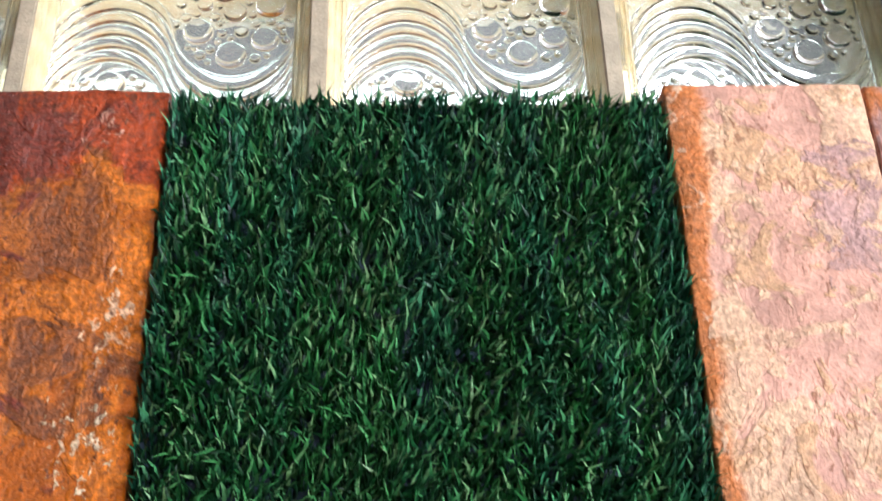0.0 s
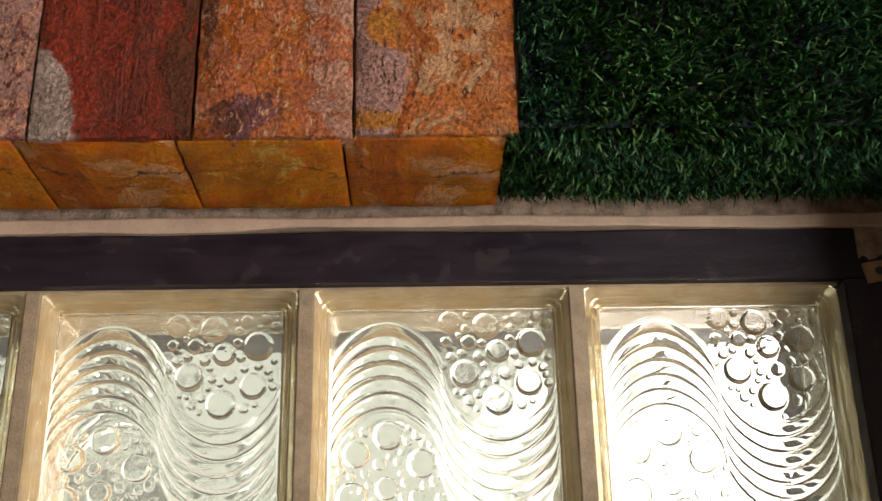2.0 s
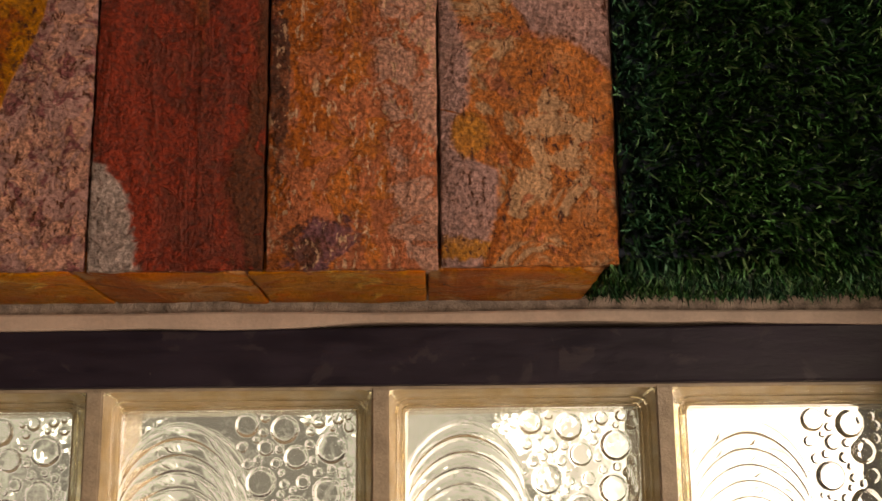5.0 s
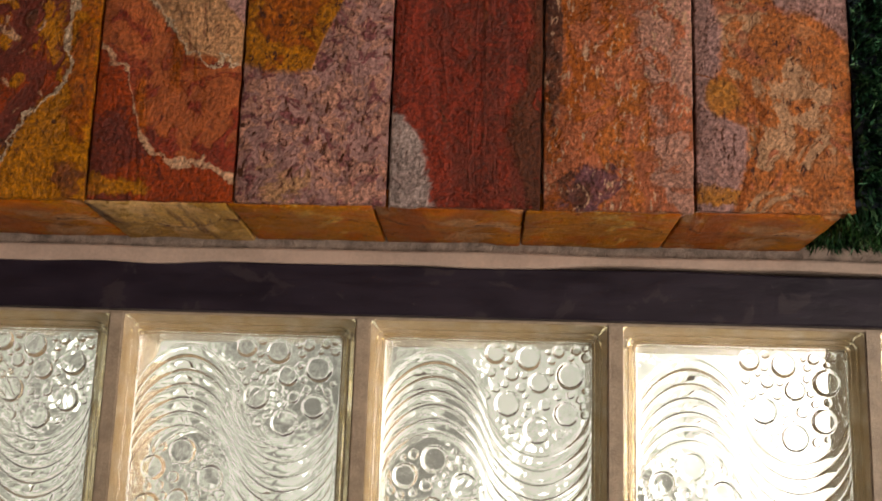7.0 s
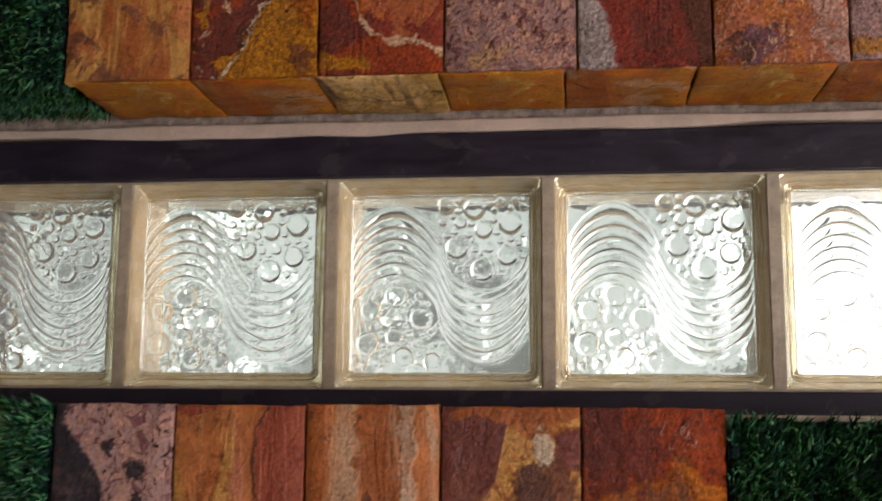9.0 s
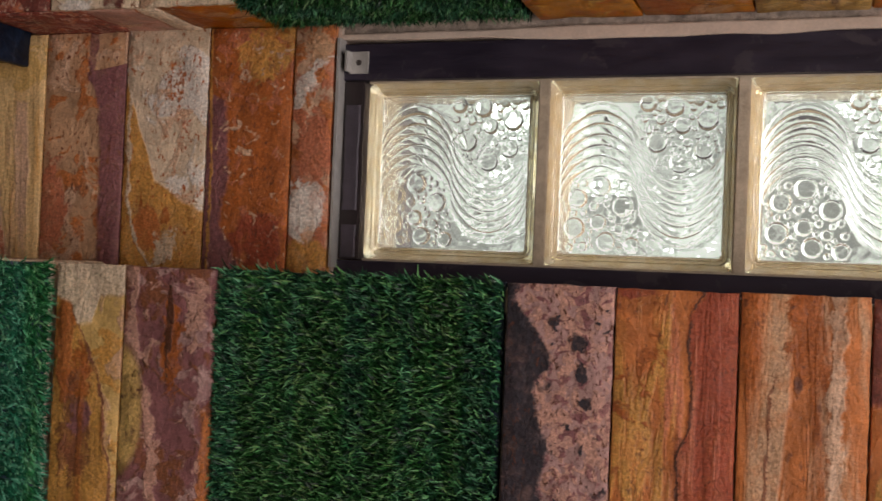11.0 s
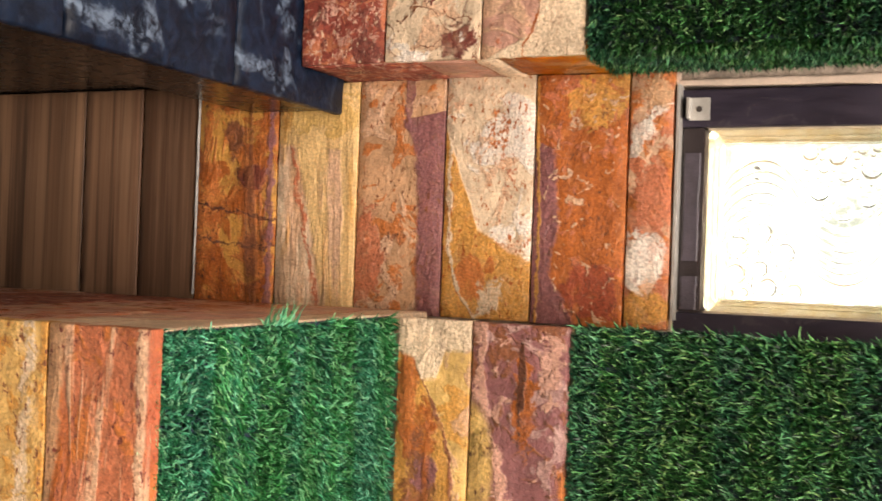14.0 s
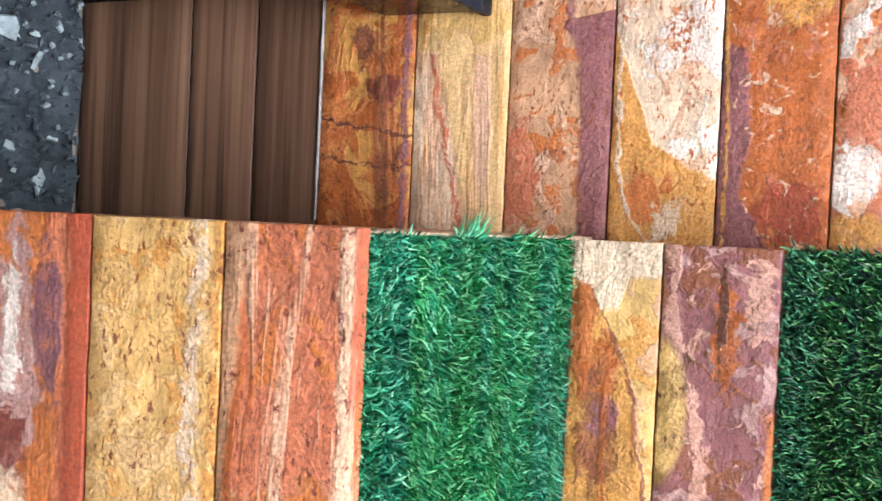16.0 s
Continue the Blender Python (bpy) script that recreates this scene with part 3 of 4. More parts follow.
def slab_mesh(name, w, h, thick, material, seed, relief=.0013, edge=.0006, cell=.007):
    """A riven slab: x across, z up, its uneven face at y = 0, its back at y = thick."""
    nx, nz = max(6, int(w / cell)), max(6, int(h / cell))
    r = np.random.default_rng(seed + 100)
    cleft = field(nx, nz, (3, max(3, 3 * h / w)), seed)
    d = relief * (.8 * np.floor(cleft * 3) / 3 + .5 * cleft + .45 * field(nx, nz, (nx / 2, nz / 2), seed + 1))
    u, v = np.linspace(-w / 2 + .0016, w / 2 - .0016, nx), np.linspace(-h / 2 + .0016, h / 2 - .0016, nz)
    u[[0, -1]], v[[0, -1]] = (-w / 2 + .0004, w / 2 - .0004), (-h / 2 + .0004, h / 2 - .0004)
    u[[1, -2]], v[[1, -2]] = (-w / 2 + .0016, w / 2 - .0016), (-h / 2 + .0016, h / 2 - .0016)
    X, Z = np.meshgrid(u, v, indexing="ij")
    fade = np.minimum(1, np.minimum(np.minimum(X + w / 2, w / 2 - X), np.minimum(Z + h / 2, h / 2 - Z)) / .008 + .25)
    Y = -d * fade
    Y[[0, -1], :] += edge + r.uniform(0, edge, (2, nz)) * .7
    Y[:, [0, -1]] += edge + r.uniform(0, edge, (nx, 2)) * .7
    X[[0, -1], :] += r.normal(0, .0003, (2, nz))
    Z[:, [0, -1]] += r.normal(0, .0003, (nx, 2))
    co = np.stack([X, Y, Z], -1).reshape(-1, 3)
    idx = np.arange(nx * nz).reshape(nx, nz)
    faces = np.stack([idx[:-1, :-1], idx[1:, :-1], idx[1:, 1:], idx[:-1, 1:]], -1).reshape(-1, 4).tolist()
    ring = list(idx[:, 0]) + list(idx[-1, 1:]) + list(idx[-2::-1, -1]) + list(idx[0, -2:0:-1])
    back = len(co) + np.arange(len(ring))
    co = np.vstack([co, np.column_stack([co[ring, 0], np.full(len(ring), thick), co[ring, 2]])])
    n = len(ring)
    faces += [[int(ring[(k + 1) % n]), int(ring[k]), int(back[k]), int(back[(k + 1) % n])] for k in range(n)]
    faces.append([int(b) for b in back])
    me = bpy.data.meshes.new(name)
    me.from_pydata(co.tolist(), [], faces)
    me.materials.append(material)
    me.polygons.foreach_set("use_smooth", [True] * (len(faces) - n - 1) + [False] * (n + 1))
    me.update()
    return me


def stone_tile(parent, key, m, w, h, seed, thick=.014, relief=.0014, name="stone_tile"):
    ob = new(name, slab_mesh(name, w, h, thick, M[key], seed, relief))
    ob.matrix_world = m
    ob.parent = parent
    return ob


def structure(name, bm, material, label, category):
    return tagged(part(name, bm, material), label, category, "", "structure")


def grass_panel(label, m, w, h, material, density, lean, seed, length=(.012, .019), group="artificial grass panels", also=(), tuft=None, swirl=0.0, spread=.20, bare=0.0):
    """A piece of artificial turf: x across, z up, its pile towards -y. also: further strips (pose within the panel, width, height)."""
    thing = tagged(new("artificial_grass_panel"), label, "artificial grass", group)
    thing.matrix_world = m
    pieces = [(Matrix.Identity(4), w, h, lean), *also]
    for at, pw, ph, plean in pieces:
        bm = boxes((-pw / 2, pw / 2, 0, .006, -ph / 2, ph / 2))
        bm.transform(at)
        part("backing", bm, M["turf_back"], thing, "dark woven backing")
    r = np.random.default_rng(seed)
    allco, total = [], 0
    for at, pw, ph, plean in pieces:
        n = int(density * pw * ph)
        step = .006
        base = np.column_stack([r.uniform(-pw / 2 + bare, pw / 2, n), np.zeros(n), r.uniform(-ph / 2, ph / 2, n)])
        # tufts stand in rows and fan out
        knot = np.round(base / step)
        hash_ = np.sin(knot[:, 0] * 12.9898 + knot[:, 2] * 78.233) * 43758.5453
        fan = (hash_ - np.floor(hash_)) * 2 * np.pi
        L = r.uniform(*length, n)
        # the nap turns from strip to strip and in loose patches
        nap = swirl * np.sin(base[:, 0] * 2 * np.pi / .13 + seed) + .25 * np.sin(base[:, 0] * 41 + 3 * np.sin(base[:, 2] * 33 + seed)) * np.sin(base[:, 2] * 47 + seed)
        d = np.column_stack([plean[0] + .25 * np.cos(fan) + r.normal(0, spread, n), -np.ones(n), plean[1] + nap + .25 * np.sin(fan) + r.normal(0, spread, n)])
        d[:, 0] = np.where(np.abs(base[:, 0]) > pw / 2 - .008, d[:, 0] * .35, d[:, 0])
        d /= np.linalg.norm(d, axis=1)[:, None]
        side = np.cross(d, r.normal(size=(n, 3)))
        side /= np.linalg.norm(side, axis=1)[:, None]
        half = side * r.uniform(.00075, .00112, n)[:, None]
        bend = np.column_stack([r.normal(0, .13, n), r.uniform(0, .25, n), r.normal(0, .13, n)])
        mid = base + d * (L * .55)[:, None]
        tip = base + (d + bend) * L[:, None]
        co = np.stack([base - half, base + half, mid + half * .85, mid - half * .85, tip], 1).reshape(-1, 3)
        rot = np.array(at)
        allco.append(co @ rot[:3, :3].T + rot[:3, 3])
        total += n
    if tuft is not None:
        n = 60
        base = np.column_stack([r.normal(tuft, .012, n), np.full(n, -.002), np.full(n, h / 2 - .004)])
        tip = base + np.column_stack([r.normal(0, .010, n), r.uniform(-.014, 0, n), r.uniform(.010, .028, n)])
        mid = (base + tip) / 2 + r.normal(0, .0015, (n, 3))
        half = np.column_stack([np.full(n, .0008), r.uniform(-.0006, .0006, n), np.zeros(n)])
        allco.append(np.stack([base - half, base + half, mid + half * .85, mid - half * .85, tip], 1).reshape(-1, 3))
        total += n
    co = np.vstack(allco)
    k = np.arange(total)[:, None] * 5
    loops = np.hstack([k + [[0, 1, 2, 3]], k + [[3, 2, 4]]]).ravel()
    me = bpy.data.meshes.new("grass_surface")
    me.vertices.add(len(co))
    me.vertices.foreach_set("co", co.ravel())
    me.loops.add(len(loops))
    me.loops.foreach_set("vertex_index", loops)
    me.polygons.add(2 * total)
    sizes = np.tile([4, 3], total)
    me.polygons.foreach_set("loop_start", np.r_[0, np.cumsum(sizes)[:-1]])
    me.polygons.foreach_set("loop_total", sizes)
    me.update(calc_edges=True)
    me.materials.append(material)
    pile = new("grass_surface", me)
    pile.parent = thing
    tagged(pile, "short green plastic blades", kind="stuff")
    return thing


# ---- the plan ----
FRONT, RECESS, GLASS = .565, .665, .70      # faces of the wall, of the niche's tiles, of the glass blocks
LEDGE, HEAD = 1.853, 2.124                  # the niche's sill and head
SIDE, LOW_FRONT = -1.132, .148              # the low box beside the niche
WEST = -1.838

wall = structure("wall_north", boxes((-1.118, 2.2, FRONT + .014, .86, 0, LEDGE - .014), (WEST - .2, 2.2, FRONT + .014, .86, HEAD + .014, 2.75),
                 (.402, 2.2, FRONT + .014, .86, LEDGE - .014, HEAD + .014), (WEST - .2, -.874, RECESS + .012, .86, LEDGE - .014, HEAD + .014)),
                 M["plaster"], "cream plastered wall clad with sandstone tiles and turf", "wall")
box = structure("wall_low_box", boxes((-1.445, SIDE - .014, LOW_FRONT + .014, RECESS + .012, 0, LEDGE - .012), (WEST, -1.445, .20, RECESS + .012, 0, LEDGE - .012)),
                M["plaster"], "low projecting wall box clad with sandstone tiles", "wall")
west = structure("wall_west", boxes((WEST - .2, WEST - .012, -2.6, RECESS + .012, 0, 2.75)), M["wall"], "tan plastered side wall with bare mortar", "wall")
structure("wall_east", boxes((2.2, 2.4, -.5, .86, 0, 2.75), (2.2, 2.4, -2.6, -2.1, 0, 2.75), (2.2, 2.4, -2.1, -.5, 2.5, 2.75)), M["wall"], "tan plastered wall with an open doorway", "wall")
structure("wall_south", boxes((WEST - .2, 2.4, -2.75, -2.6, 0, 2.75)),
          M["wall"], "tan plastered wall", "wall")
structure("floor", boxes((WEST - .2, 2.4, -2.75, .86, -.1, 0)), M["floor"], "grey cement floor", "floor")
structure("ceiling", boxes((WEST - .2, 2.4, -2.75, .86, 2.75, 2.85)), M["ceil"], "white painted ceiling", "ceiling")

# ground and bright distance outside
structure("ground", boxes((-60, 60, -60, 60, -.4, -.2)), M["floor"], "grey ground outside the building", "ground")


def glow_backdrop():
    m, t, b = nodes_of("bright_distance")
    co = t.nodes.new("ShaderNodeTexCoord")
    xyz = t.nodes.new("ShaderNodeSeparateXYZ")
    link(t, co.outputs["Object"], xyz.inputs[0])
    n = noise(t, co.outputs["Object"], 1.6, 4, .6)
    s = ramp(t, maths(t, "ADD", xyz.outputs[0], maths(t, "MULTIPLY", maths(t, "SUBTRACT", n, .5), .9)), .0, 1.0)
    # painted brightness: stronger to one side, a touch weaker higher up
    upper_dim = ramp(t, maths(t, "ADD", xyz.outputs[2], maths(t, "MULTIPLY", n, .5)), 2.9, 3.9, 1.0, .95)
    # random bright and dark mottle painted in, for contrast in the glass relief
    mottle = ramp(t, noise(t, co.outputs["Object"], 3.2, 5, .65), .36, .58, .34, 1.24)
    # small bright specks, added to sparkle through the pressed glass
    glints = ramp(t, noise(t, co.outputs["Object"], 7.5, 3, .6), .61, .67, 0.0, 9.0)
    mottle = maths(t, "ADD", mottle, glints)
    # higher up the painted glow turns even and warmer
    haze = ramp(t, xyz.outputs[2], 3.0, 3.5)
    mottle = maths(t, "ADD", maths(t, "MULTIPLY", mottle, maths(t, "SUBTRACT", 1.0, haze)), maths(t, "MULTIPLY", haze, 1.6))
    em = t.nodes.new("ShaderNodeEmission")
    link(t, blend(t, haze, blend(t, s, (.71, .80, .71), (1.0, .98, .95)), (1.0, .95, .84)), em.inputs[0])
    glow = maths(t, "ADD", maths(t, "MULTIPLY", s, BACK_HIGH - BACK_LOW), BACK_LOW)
    # an added hot spot, to put sparkle into the ripples
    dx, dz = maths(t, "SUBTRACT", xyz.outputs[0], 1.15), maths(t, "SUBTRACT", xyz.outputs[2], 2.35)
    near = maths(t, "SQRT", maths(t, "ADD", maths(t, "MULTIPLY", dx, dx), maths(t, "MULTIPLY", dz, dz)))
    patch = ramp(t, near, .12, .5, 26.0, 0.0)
    # painted dimmer below, high up and aside, so relief lines turn dark
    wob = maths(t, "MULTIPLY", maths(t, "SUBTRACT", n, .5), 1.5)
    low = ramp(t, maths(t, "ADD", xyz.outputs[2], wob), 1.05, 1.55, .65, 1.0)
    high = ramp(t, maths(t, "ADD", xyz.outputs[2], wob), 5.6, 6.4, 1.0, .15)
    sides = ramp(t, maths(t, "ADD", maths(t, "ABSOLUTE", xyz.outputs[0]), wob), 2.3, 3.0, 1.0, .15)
    mottle = maths(t, "MULTIPLY", maths(t, "MULTIPLY", mottle, low), maths(t, "MULTIPLY", high, sides))
    value(t, maths(t, "ADD", patch, maths(t, "MULTIPLY", maths(t, "MULTIPLY", glow, upper_dim), mottle)), em.inputs[1])
    link(t, em.outputs[0], t.nodes["Material Output"].inputs[0])
    return m


# glowing sheet standing in for daylight outside; its brightness pattern is painted
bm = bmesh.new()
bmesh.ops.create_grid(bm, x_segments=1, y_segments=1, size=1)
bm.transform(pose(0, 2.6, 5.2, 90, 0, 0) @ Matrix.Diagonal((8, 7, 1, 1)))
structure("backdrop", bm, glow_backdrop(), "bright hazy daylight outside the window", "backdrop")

# ---- the window ----
window = tagged(new("window_1"), "row of six patterned glass blocks in a dark frame", "window", "", "structure")
X0, PITCH, BLOCK, ZC = -.748, .2, .194, 1.9665
XL, XR = X0 - BLOCK / 2 - .002, X0 + 5 * PITCH + BLOCK / 2 + .002


def wavy_bar(x0, x1, y0, y1, z0, z1, seed, low=.0, high=.0, n=60):
    """A painted bar whose lower and upper front edges wander."""
    bm = bmesh.new()
    a = field(n, 3, (9, 2), seed)[:, 0] * .7 + field(n, 3, (25, 2), seed + 1)[:, 0] * .3
    b = field(n, 3, (9, 2), seed + 2)[:, 0] * .7 + field(n, 3, (25, 2), seed + 3)[:, 0] * .3
    rows = []
    for k in range(n):
        x = x0 + (x1 - x0) * k / (n - 1)
        zl, zh = z0 + low * a[k], z1 + high * b[k]
        rows.append([bm.verts.new(p) for p in ((x, y1, zl), (x, y0 + .001, zl), (x, y0, zl + .0015), (x, y0, zh - .0015), (x, y0 + .001, zh), (x, y1, zh))])
    for p, q in zip(rows, rows[1:]):
        for i in range(6):
            j = (i + 1) % 6
            bm.faces.new((p[i], q[i], q[j], p[j]))
    bm.faces.new(rows[0])
    bm.faces.new(rows[-1][::-1])
    bmesh.ops.recalc_face_normals(bm, faces=bm.faces)
    return bm


part("frame_top", wavy_bar(-.874, .401, .682, .86, ZC + BLOCK / 2 + .001, 2.1045, 1, 0, .0012), M["frame"], window)
tagged(part("mortar_patch", wavy_bar(.364, .4005, .6795, .70, 2.080, 2.1046, 33, .004, 0, 20), M["bed"]), "rough mortar patch in the window corner", "trim", "", "structure")
part("frame_bottom", wavy_bar(-.874, .401, .682, .86, LEDGE - .014, ZC - BLOCK / 2 - .001, 5), M["frame"], window)
part("frame_left", boxes((-.8705, XL, .683, .86, ZC - BLOCK / 2, ZC + BLOCK / 2), bevel=.0015), M["scuffed"], window, "scraped dark brown paint")
for z0, z1 in ((1.923, 2.037), (1.872, 1.907)):
    part("paint_flake", wavy_bar(z0, z1, 0, .003, -.0095, .0075, 61, .0010, .0014, 50), M["flake"], window, "lilac-grey coat of paint left on").matrix_world = pose(-.8600, .6812, 0) @ pose(0, 0, 0, 0, -90, 0)
part("frame_right", boxes((XR, .4005, .683, .86, ZC - BLOCK / 2, ZC + BLOCK / 2), bevel=.0015), M["frame"], window)
part("metal_edge", boxes((-.8735, -.8708, .666, .684, 1.86, 2.108)), M["metal"], window, "thin chipped steel edge strip")
tagged(part("mortar_strip", wavy_bar(-.874, .401, .684, .86, 2.1125, HEAD + .013, 15, 0, 0, 40), M["bed"]), "rough grey mortar strip above the window", "trim", "", "structure")
tagged(part("plaster_fillet", wavy_bar(-.874, .401, .678, .86, 2.1052, 2.1150, 9, .0042, .0016, 240), M["plaster"]), "rough cream plaster bead above the window", "trim", "", "structure")
tagged(part("sill", wavy_bar(-1.12, .401, FRONT + .008, .684, LEDGE - .03, LEDGE - .006, 21, 0, .001), M["joint"]), "cement sill of the niche", "trim", "", "structure")


def pattern(n, bubbles):
    """Pressed relief of a block on an n by n grid: two fans of waves and, on the front, two fields of bubbles."""
    u = np.linspace(-1, 1, n)
    U, V = np.meshgrid(u, u, indexing="ij")
    arch = lambda a: .75 * np.sqrt(np.clip(1 - (2 * np.abs(a) - 1) ** 2, 0, 1)) + .25 * np.sin(np.pi * np.abs(a))
    c = V + .485 * np.sign(U) * arch(U)
    phase = (c + .40) / .1333
    inside = np.clip((.42 - np.abs(c)) / .03, 0, 1)
    saw = phase - np.floor(phase)
    gap = np.minimum(saw, 1 - saw)
    H = inside * (.42 * (1 - np.exp(-(gap / .11) ** 2)) + .16 * (1 - (2 * saw - 1) ** 2))
    r = np.random.default_rng(12)
    done = [(.483, .149, .13), (.758, .309, .118), (.197, .394, .125), (.792, .674, .13), (.494, .60, .10), (.393, .834, .118), (.073, .874, .10), (.556, .394, .056),
            (.236, .68, .067), (.68, .903, .056), (.685, .114, .045), (.23, .149, .045), (.084, .543, .045), (.034, .69, .045), (.944, .851, .045), (.848, .92, .045), (.326, .549, .045)]
    for radius, count in ((.036, 14), (.026, 22)):
        made = 0
        for _ in range(count * 40):
            x, y = r.uniform(.0, .95), r.uniform(-.1, .95)
            if made == count:
                break
            if y + .485 * arch(x) < .47 + radius or max(x, y) + radius > .97:
                continue
            if all((x - a) ** 2 + (y - b) ** 2 > (radius + q + .012) ** 2 for a, b, q in done):
                done.append((x, y, radius))
                made += 1
    for s in (1, -1) if bubbles else ():
        for x, y, radius in done:
            q = 1 - ((U - s * x) ** 2 + (V - s * y) ** 2) / radius ** 2
            H = np.maximum(H, (.86 * np.clip(q * 2.8, 0, 1) ** .6 + .14 * np.sqrt(np.clip(q, 0, 1))) * min(.85, .30 + radius * 5))
    flat = np.clip((1 - np.maximum(np.abs(U), np.abs(V))) / .03, 0, 1)
    return H * flat


def pane_mesh(name, n, depth, material, turned=False):
    half = .0825
    H = (pattern(n, False)[::-1] if turned else pattern(n, True)) * depth
    u = np.linspace(-half, half, n)
    X, Z = np.meshgrid(u, u, indexing="ij")
    front = np.stack([X, -H, Z], -1).reshape(-1, 3)
    rear = np.array([(-half, .007, -half), (half, .007, -half), (half, .007, half), (-half, .007, half)])
    idx = np.arange(n * n).reshape(n, n)
    faces = np.stack([idx[:-1, :-1], idx[1:, :-1], idx[1:, 1:], idx[:-1, 1:]], -1).reshape(-1, 4).tolist()
    o = n * n
    faces += [[o + 3, o + 2, o + 1, o]]
    sides = (idx[:, 0], idx[-1, :], idx[::-1, -1], idx[0, ::-1])
    for s, (a, b) in zip(sides, ((0, 1), (1, 2), (2, 3), (3, 0))):
        faces.append([int(v) for v in s[::-1]] + [o + a, o + b])
    me = bpy.data.meshes.new(name)
    me.from_pydata(np.vstack([front, rear]).tolist(), [], faces)
    me.polygons.foreach_set("use_smooth", [k < (n - 1) ** 2 for k in range(len(faces))])
    me.materials.append(material)
    me.update()
    return me


def ring_mesh(profile):
    """A square ring swept round: profile of (half width, depth) pairs, closed."""
    bm = bmesh.new()
    loops = []
    for h, y in profile:
        r = .009 if h > .088 else .005
        pts = []
        for cx, cz, a0 in ((h - r, h - r, 0), (-h + r, h - r, 90), (-h + r, -h + r, 180), (h - r, -h + r, 270)):
            pts += [(cx + r * np.cos(radians(a0 + 22.5 * k)), y, cz + r * np.sin(radians(a0 + 22.5 * k))) for k in range(5)]
        loops.append([bm.verts.new(p) for p in pts])
    for a, b in zip(loops, loops[1:] + loops[:1]):
        for k in range(len(a)):
            j = (k + 1) % len(a)
            bm.faces.new((a[k], a[j], b[j], b[k]))
    bmesh.ops.recalc_face_normals(bm, faces=bm.faces)
    return bm


block = tagged(new("glass_block"), "square clear glass block pressed with waves and bubbles", "glass block", "glass blocks of the window")
rim_ob = part("rim", ring_mesh([(.0968, -.006), (.0968, .056), (.0815, .056), (.0815, .010), (.0828, .0005), (.0842, -.0012), (.0855, .001), (.0868, -.0035), (.0885, -.0045), (.0895, -.0025), (.0905, -.0070), (.0955, -.0085)]),
              M["rim"], block, "amber-tinted moulded glass edge")
front = new("front_pane", pane_mesh("front_pane", 320, .0047, M["pane"]))
front.parent = block
rear = tagged(new("rear_pane", pane_mesh("rear_pane", 240, .0026, M["back"], True)), "greenish pressed rear glass")
rear.matrix_world = pose(0, .054, 0, 0, 0, 180)
rear.parent = block
for ob in (front, rear, rim_ob):
    ob.visible_shadow = False
block.matrix_world = pose(X0, GLASS, ZC)
for k in range(1, 6):
    copy_thing(block, pose(X0 + k * PITCH, GLASS, ZC))
for k in range(5):
    x = X0 + (k + .5) * PITCH
    part("grout_joint", boxes((x - .0062, x + .0062, GLASS - .0096, .78, ZC - .0968, ZC + .0968), bevel=.0012), M["joint"], window)
part("grout_joint", boxes((XL + .002, XR - .002, GLASS - .008, .78, ZC + .0955, ZC + .0978)), M["joint"], window)
part("grout_joint", boxes((XL + .002, XR - .002, GLASS - .008, .78, ZC - .0978, ZC - .0955)), M["joint"], window)


def bracket(label, x, z, turn, s):
    """A small steel angle with a screw hole."""
    ob = tagged(new("steel_bracket"), label, "bracket", "window brackets")
    ob.matrix_world = pose(x, .6815, z)
    arm = (-.011, -.008, -.016, -.0026, -.011, .011)
    bm = boxes((-.011, .011, -.0025, 0, -.012, .012) if s < 0 else (-.011, .011, -.0025, 0, -.008, .008), *([arm] if s < 0 else []), bevel=.0005)
    if s > 0:
        strap = boxes((.0, .0175, -.0012, .0012, -.0075, .0075), bevel=.0004)
        strap.transform(pose(.0098, -.0018, .001, 0, -14, -32))
        part("strap", strap, M["strap"], ob, "bent rusty strap")
    bm.transform(pose(0, 0, 0, 0, turn, 0))
    part("plate", bm, M["metal" if s < 0 else "strap"], ob)
    bm = bmesh.new()
    bmesh.ops.create_cone(bm, segments=16, radius1=.0034, radius2=.0026, depth=.002, cap_ends=True)
    bm.transform(pose(0, -.0032, 0, 90, 0, 0))
    part("screw", bm, M["dark"], ob, "rusty screw head")
    return ob


bracket("small galvanised steel bracket on the dark frame", -.853, 2.083, 0, -1)
bracket("tilted galvanised steel bracket beside the frame", .377, 2.068, -9, 1)

# ---- stones and turf ----
TOP = 2.45


def row_front(parent, edges, keys, z0, z1, y, seed, gap=.0011, **kw):
    for n, (a, b, k) in enumerate(zip(edges, edges[1:], keys)):
        if k:
            dz = rng.uniform(-.0008, .0008)
            stone_tile(parent, k, pose((a + b) / 2, y + rng.uniform(-.0012, .0012), (z0 + z1) / 2 + dz, 0, 0, rng.uniform(-.15, .15)), b - a - gap, z1 - z0, seed + n, **kw)


def row_under(parent, edges, keys, y0, y1, z, seed, gap=.001):
    for n, (a, b, k) in enumerate(zip(edges, edges[1:], keys)):
        stone_tile(parent, k, pose((a + b) / 2, (y0 + y1) / 2, z + rng.uniform(-.0006, .0006), 90 - rng.uniform(.2, 1.0), 0, 0), b - a - gap, y1 - y0, seed + n, relief=.0022)


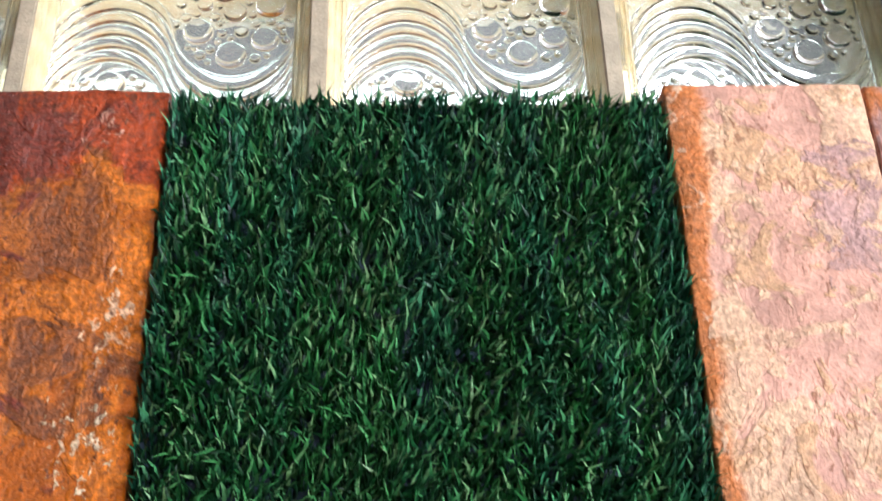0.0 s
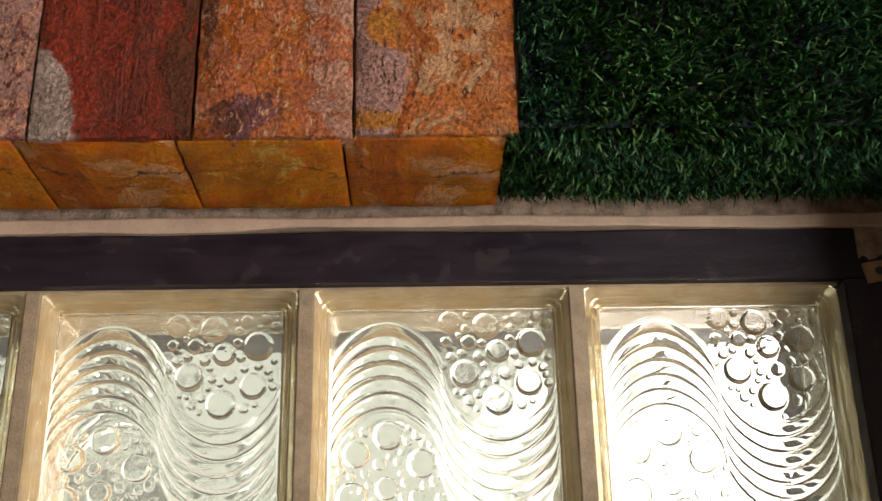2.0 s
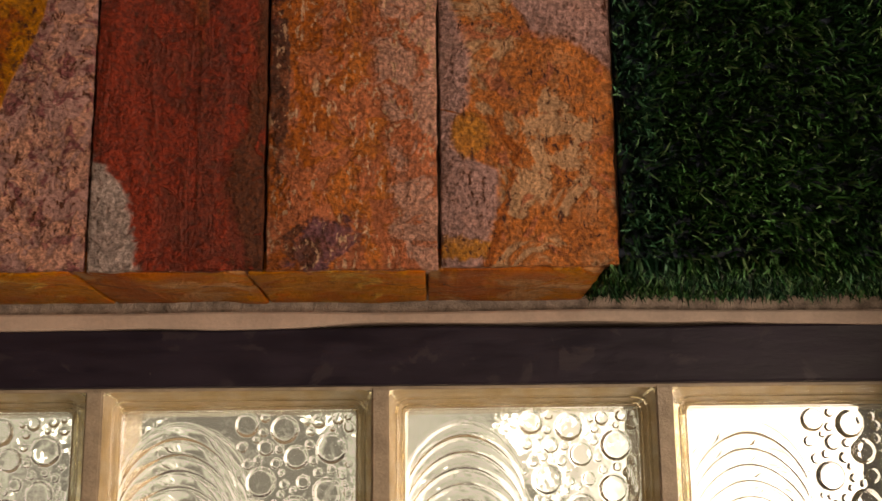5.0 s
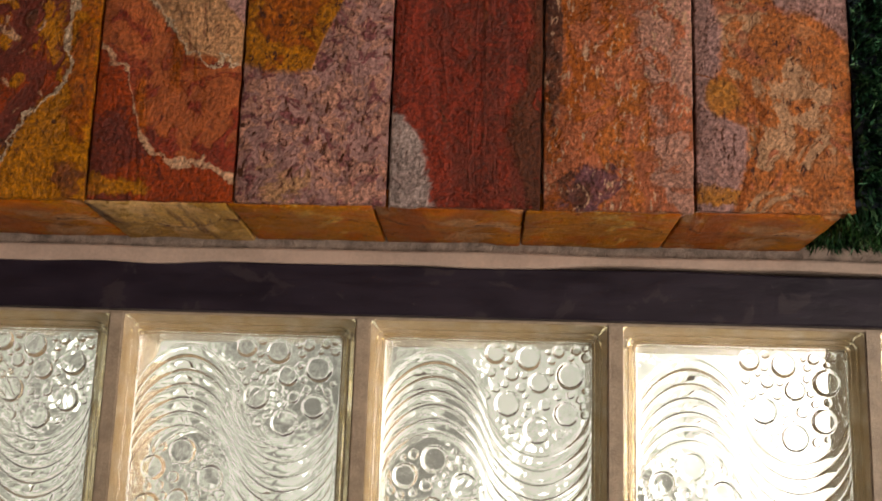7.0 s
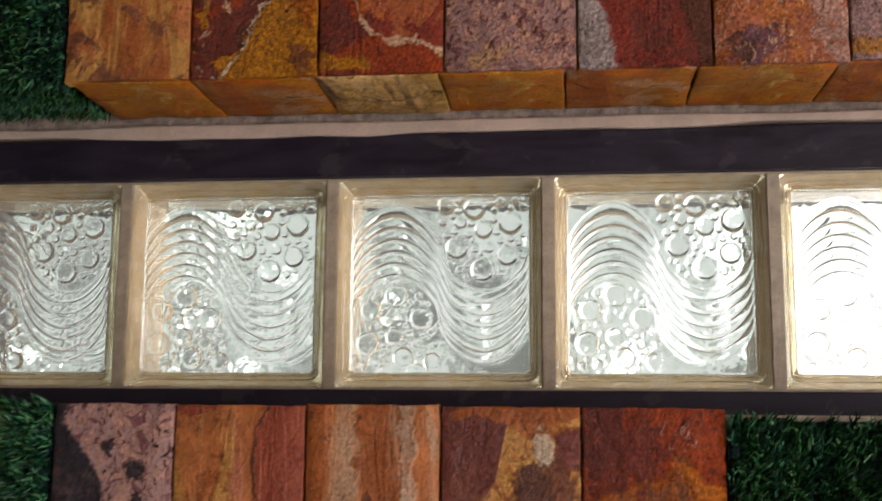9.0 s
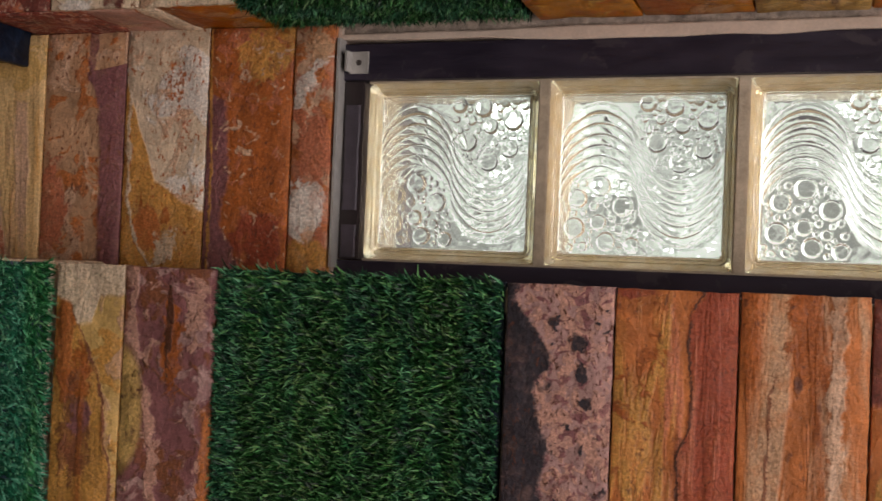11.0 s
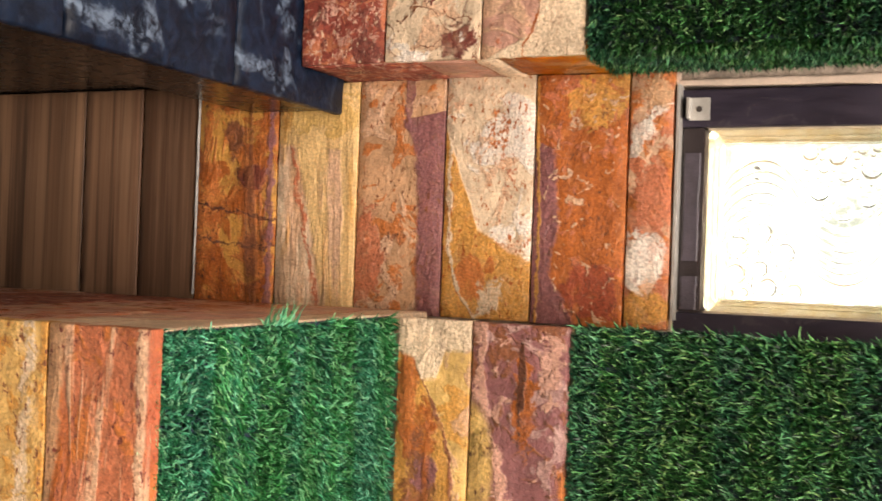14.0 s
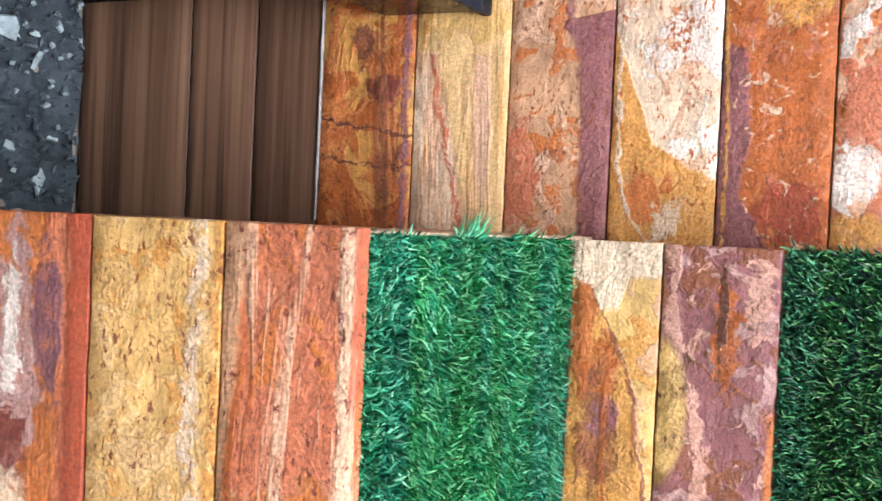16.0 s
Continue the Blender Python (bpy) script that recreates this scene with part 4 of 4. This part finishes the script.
# above the niche
row_front(wall, [-1.273, -1.168, -1.057, -.945], ["A1", "A2", "A3"], HEAD, TOP, FRONT, 200)
row_front(wall, [-.657, -.546, -.436, -.330, -.221, -.113, -.007, .103], ["U1", "U2", "U3", "U4", "U5", "U6", "U7"], HEAD, TOP, FRONT, 220)
row_under(wall, [-1.268, -1.13, -1.04, -.940], ["A1", "A3", "ochre_c"], FRONT + .005, .676, HEAD - .0018, 240)
row_under(wall, [-.653, -.546, -.439, -.335, -.231, -.1245, -.0145, .0945], ["ochre_a", "ochre_c", "ochre_b", "ochre_a", "ochre_c", "ochre_a", "ochre_c"], FRONT + .005, .676, HEAD - .0018, 260)
# pier beside the window
row_front(wall, [.403, .510], ["P1"], HEAD - .20, TOP, FRONT, 280)
row_front(wall, [.403, .510], ["L0"], 1.53, HEAD - .202, FRONT, 281)
# below the niche
row_front(wall, [-1.134, -1.050, -.948], ["LY", "LB"], 1.53, LEDGE, FRONT - .012, 300)
row_front(wall, [-.646, -.545, -.437, -.330, -.221, -.112], ["L1", "L2", "L3", "L4", "L5"], 1.53, LEDGE, FRONT, 310)
row_front(wall, [.146, .254, .362, .402], ["LR", "L0", "LR"], 1.53, LEDGE, FRONT, 320)
# niche beside the window
row_front(wall, [-1.480, -1.361, -1.250, -1.137, -1.029, -.924, -.876], ["R6", "R5", "R4", "R3", "R2", "R1"], LEDGE - .004, HEAD - .001, RECESS, 330, thick=.012, relief=.001)
row_front(wall, [WEST, -1.667, -1.572, -1.4815], ["wood", "wood_pale", "wood_dark"], LEDGE - .004, HEAD - .001, RECESS + .001, 340, gap=.0012, thick=.011, relief=.0001, name="wood_look_tile")
# low box
row_front(box, [-1.445, -1.332, -1.225, -1.129], ["F3", "F2", "F1"], 1.50, LEDGE + .004, LOW_FRONT, 350)
for n, (a, b, k) in enumerate(((-1.822, -1.64, "edge_red"), (-1.638, -1.45, "A1"), (-1.448, -1.29, "edge_red"), (-1.288, -1.146, "A3"))):
    stone_tile(box, k, pose((a + b) / 2, (LOW_FRONT + .018 + RECESS - .012) / 2, LEDGE + .002, -90, 0, 0), b - a, RECESS - LOW_FRONT - .032, 360 + n, relief=.0008)
tagged(part("edge_trim", boxes((-1.4505, -1.4465, LOW_FRONT - .002, .199, 1.2, LEDGE + .002), bevel=.001), M["white"]), "white tile edge trim at the low box", "trim", "", "structure")

grass_panel("dark green artificial grass panel under the glass blocks", pose((-.112 + .146) / 2, FRONT + .006, (1.52 + LEDGE - .01) / 2), .256, LEDGE - .01 - 1.52, M["turf_dark"], 270000, (.16, .45), 1, (.012, .018), spread=.30)
grass_panel("dark green artificial grass panel between sandstone tiles", pose((-.947 - .648) / 2, FRONT + .006, (1.53 + LEDGE) / 2), .297, LEDGE - 1.53, M["turf_mid"], 250000, (-.55, .25), 2, (.012, .019), spread=.30)
grass_panel("bright green artificial grass on the box's side", pose(SIDE - .010, (LOW_FRONT + .004 + FRONT - .014) / 2, (1.53 + LEDGE) / 2, 0, 0, 90), FRONT - LOW_FRONT - .02, LEDGE - 1.53, M["turf_bright"], 260000, (-.6, -.1), 3, (.013, .020), tuft=-.02, swirl=.35, bare=.006, spread=.28)
for n, (a, b) in enumerate(((-.943, -.659), (.105, .400))):
    w, h = b - a, TOP - HEAD
    fold = pose(-.005 * n, .048, -h / 2, 90, 0, 0)
    grass_panel(("green artificial grass folded under the wall's edge", "dark green artificial grass folded under the wall's edge")[n], pose((a + b) / 2, FRONT + .005, (HEAD + TOP) / 2 + .006), w, h,
                M["turf_dark"], 270000, (.1, -.4), 5 + n, (.012, .018), spread=.3, also=[(fold, w + .010 * n, .10, (0, .35))])

# ---- slate beam and dark soffit ----
beam = tagged(new("slate_beam"), "blue-black marbled slate beam with a polished underside", "beam")
part("core", boxes((-1.398, -1.283, -.30, RECESS - .006, 2.088, 2.74)), M["soffit"], beam, "polished dark underside")
for n, (a, b) in enumerate(((.44, RECESS - .003), (.20, .438), (-.06, .198), (-.30, -.062))):
    ob = new("slate_tile", slab_mesh("slate_tile", b - a, .36, .011, M["slate"], 400 + n, .003, .0025))
    ob.parent = beam
    ob.matrix_world = pose(-1.270, (a + b) / 2, 2.083 + .18, 0, 0, 90)
structure("soffit", boxes((WEST - .012, -1.399, -.30, FRONT + .012, HEAD + .001, 2.74), (WEST - .012, -1.399, FRONT + .012, RECESS + .011, HEAD + .001, HEAD + .013)),
          M["soffit"], "polished black granite soffit over the niche", "soffit")

# ---- bare mortar on the side wall ----
def mortar():
    ny, nz = 200, 90
    w = .95
    rough = np.clip(.5 + 1.2 * field(ny, nz, (9, 4), 30), 0, 1)
    d = .007 * field(ny, nz, (14, 6), 31) + rough * (.009 * field(ny, nz, (60, 26), 32) + .007 * np.maximum(0, field(ny, nz, (40, 16), 33)))
    y, z = np.linspace(RECESS - w, RECESS - .002, ny), np.linspace(LEDGE, HEAD, nz)
    bm = bmesh.new()
    g = [[bm.verts.new((WEST - .004 + d[i, j], y[i], z[j])) for j in range(nz)] for i in range(ny)]
    for i in range(ny - 1):
        for j in range(nz - 1):
            bm.faces.new((g[i][j], g[i + 1][j], g[i + 1][j + 1], g[i][j + 1]))
    part("mortar_bed", bm, M["mortar"], west, "rough dark adhesive mortar where tiles came off")
    r = np.random.default_rng(44)
    # pale plaster flakes and dark crumbs left in it
    for name, label, count, big, key in (("plaster_flakes", "pale plaster flakes stuck in the mortar", 240, .022, "chip"), ("mortar_crumbs", "dark crumbs of old adhesive", 700, .007, "crumb")):
        bm = bmesh.new()
        for k in range(count):
            along, up = r.random() ** 1.4, r.random()
            c = Vector((WEST + .003 + r.uniform(-.003, .004), RECESS - .008 - .42 * along, LEDGE + .01 + up * (HEAD - LEDGE - .012)))
            if key == "chip" and r.random() > .05 + .35 * up + .9 * along:
                continue
            s = big * (.14 + .86 * r.random() ** 5)
            turn = np.linspace(0, 2 * np.pi, 8)[:-1] + r.normal(0, .22, 7)
            out = s * r.uniform(.25, 1.35, 7)
            m = pose(*c, r.uniform(0, 360), r.uniform(-28, 28), r.uniform(-28, 28))
            top = [bm.verts.new(m @ Vector((.0022, (.42 if key == "crumb" else .72) * q * np.cos(a), 1.2 * q * np.sin(a)))) for q, a in zip(out, turn)]
            low = [bm.verts.new(m @ Vector((-.003, (.45 if key == "crumb" else .75) * q * np.cos(a), 1.24 * q * np.sin(a)))) for q, a in zip(out, turn)]
            bm.faces.new(top)
            for a in range(7):
                bm.faces.new((top[a], low[a], low[(a + 1) % 7], top[(a + 1) % 7]))
        bmesh.ops.recalc_face_normals(bm, faces=bm.faces)
        tagged(part(name, bm, M[key], west, label), kind="stuff")


mortar()
part("chipped_grout", wavy_bar(0, .25, 0, .012, -.0014, .0014, 51, .0012, .0012, 70), M["white"], wall, "chipped white grout line").matrix_world = pose(-1.4808, RECESS - .002, 1.86, 0, -90, 0)
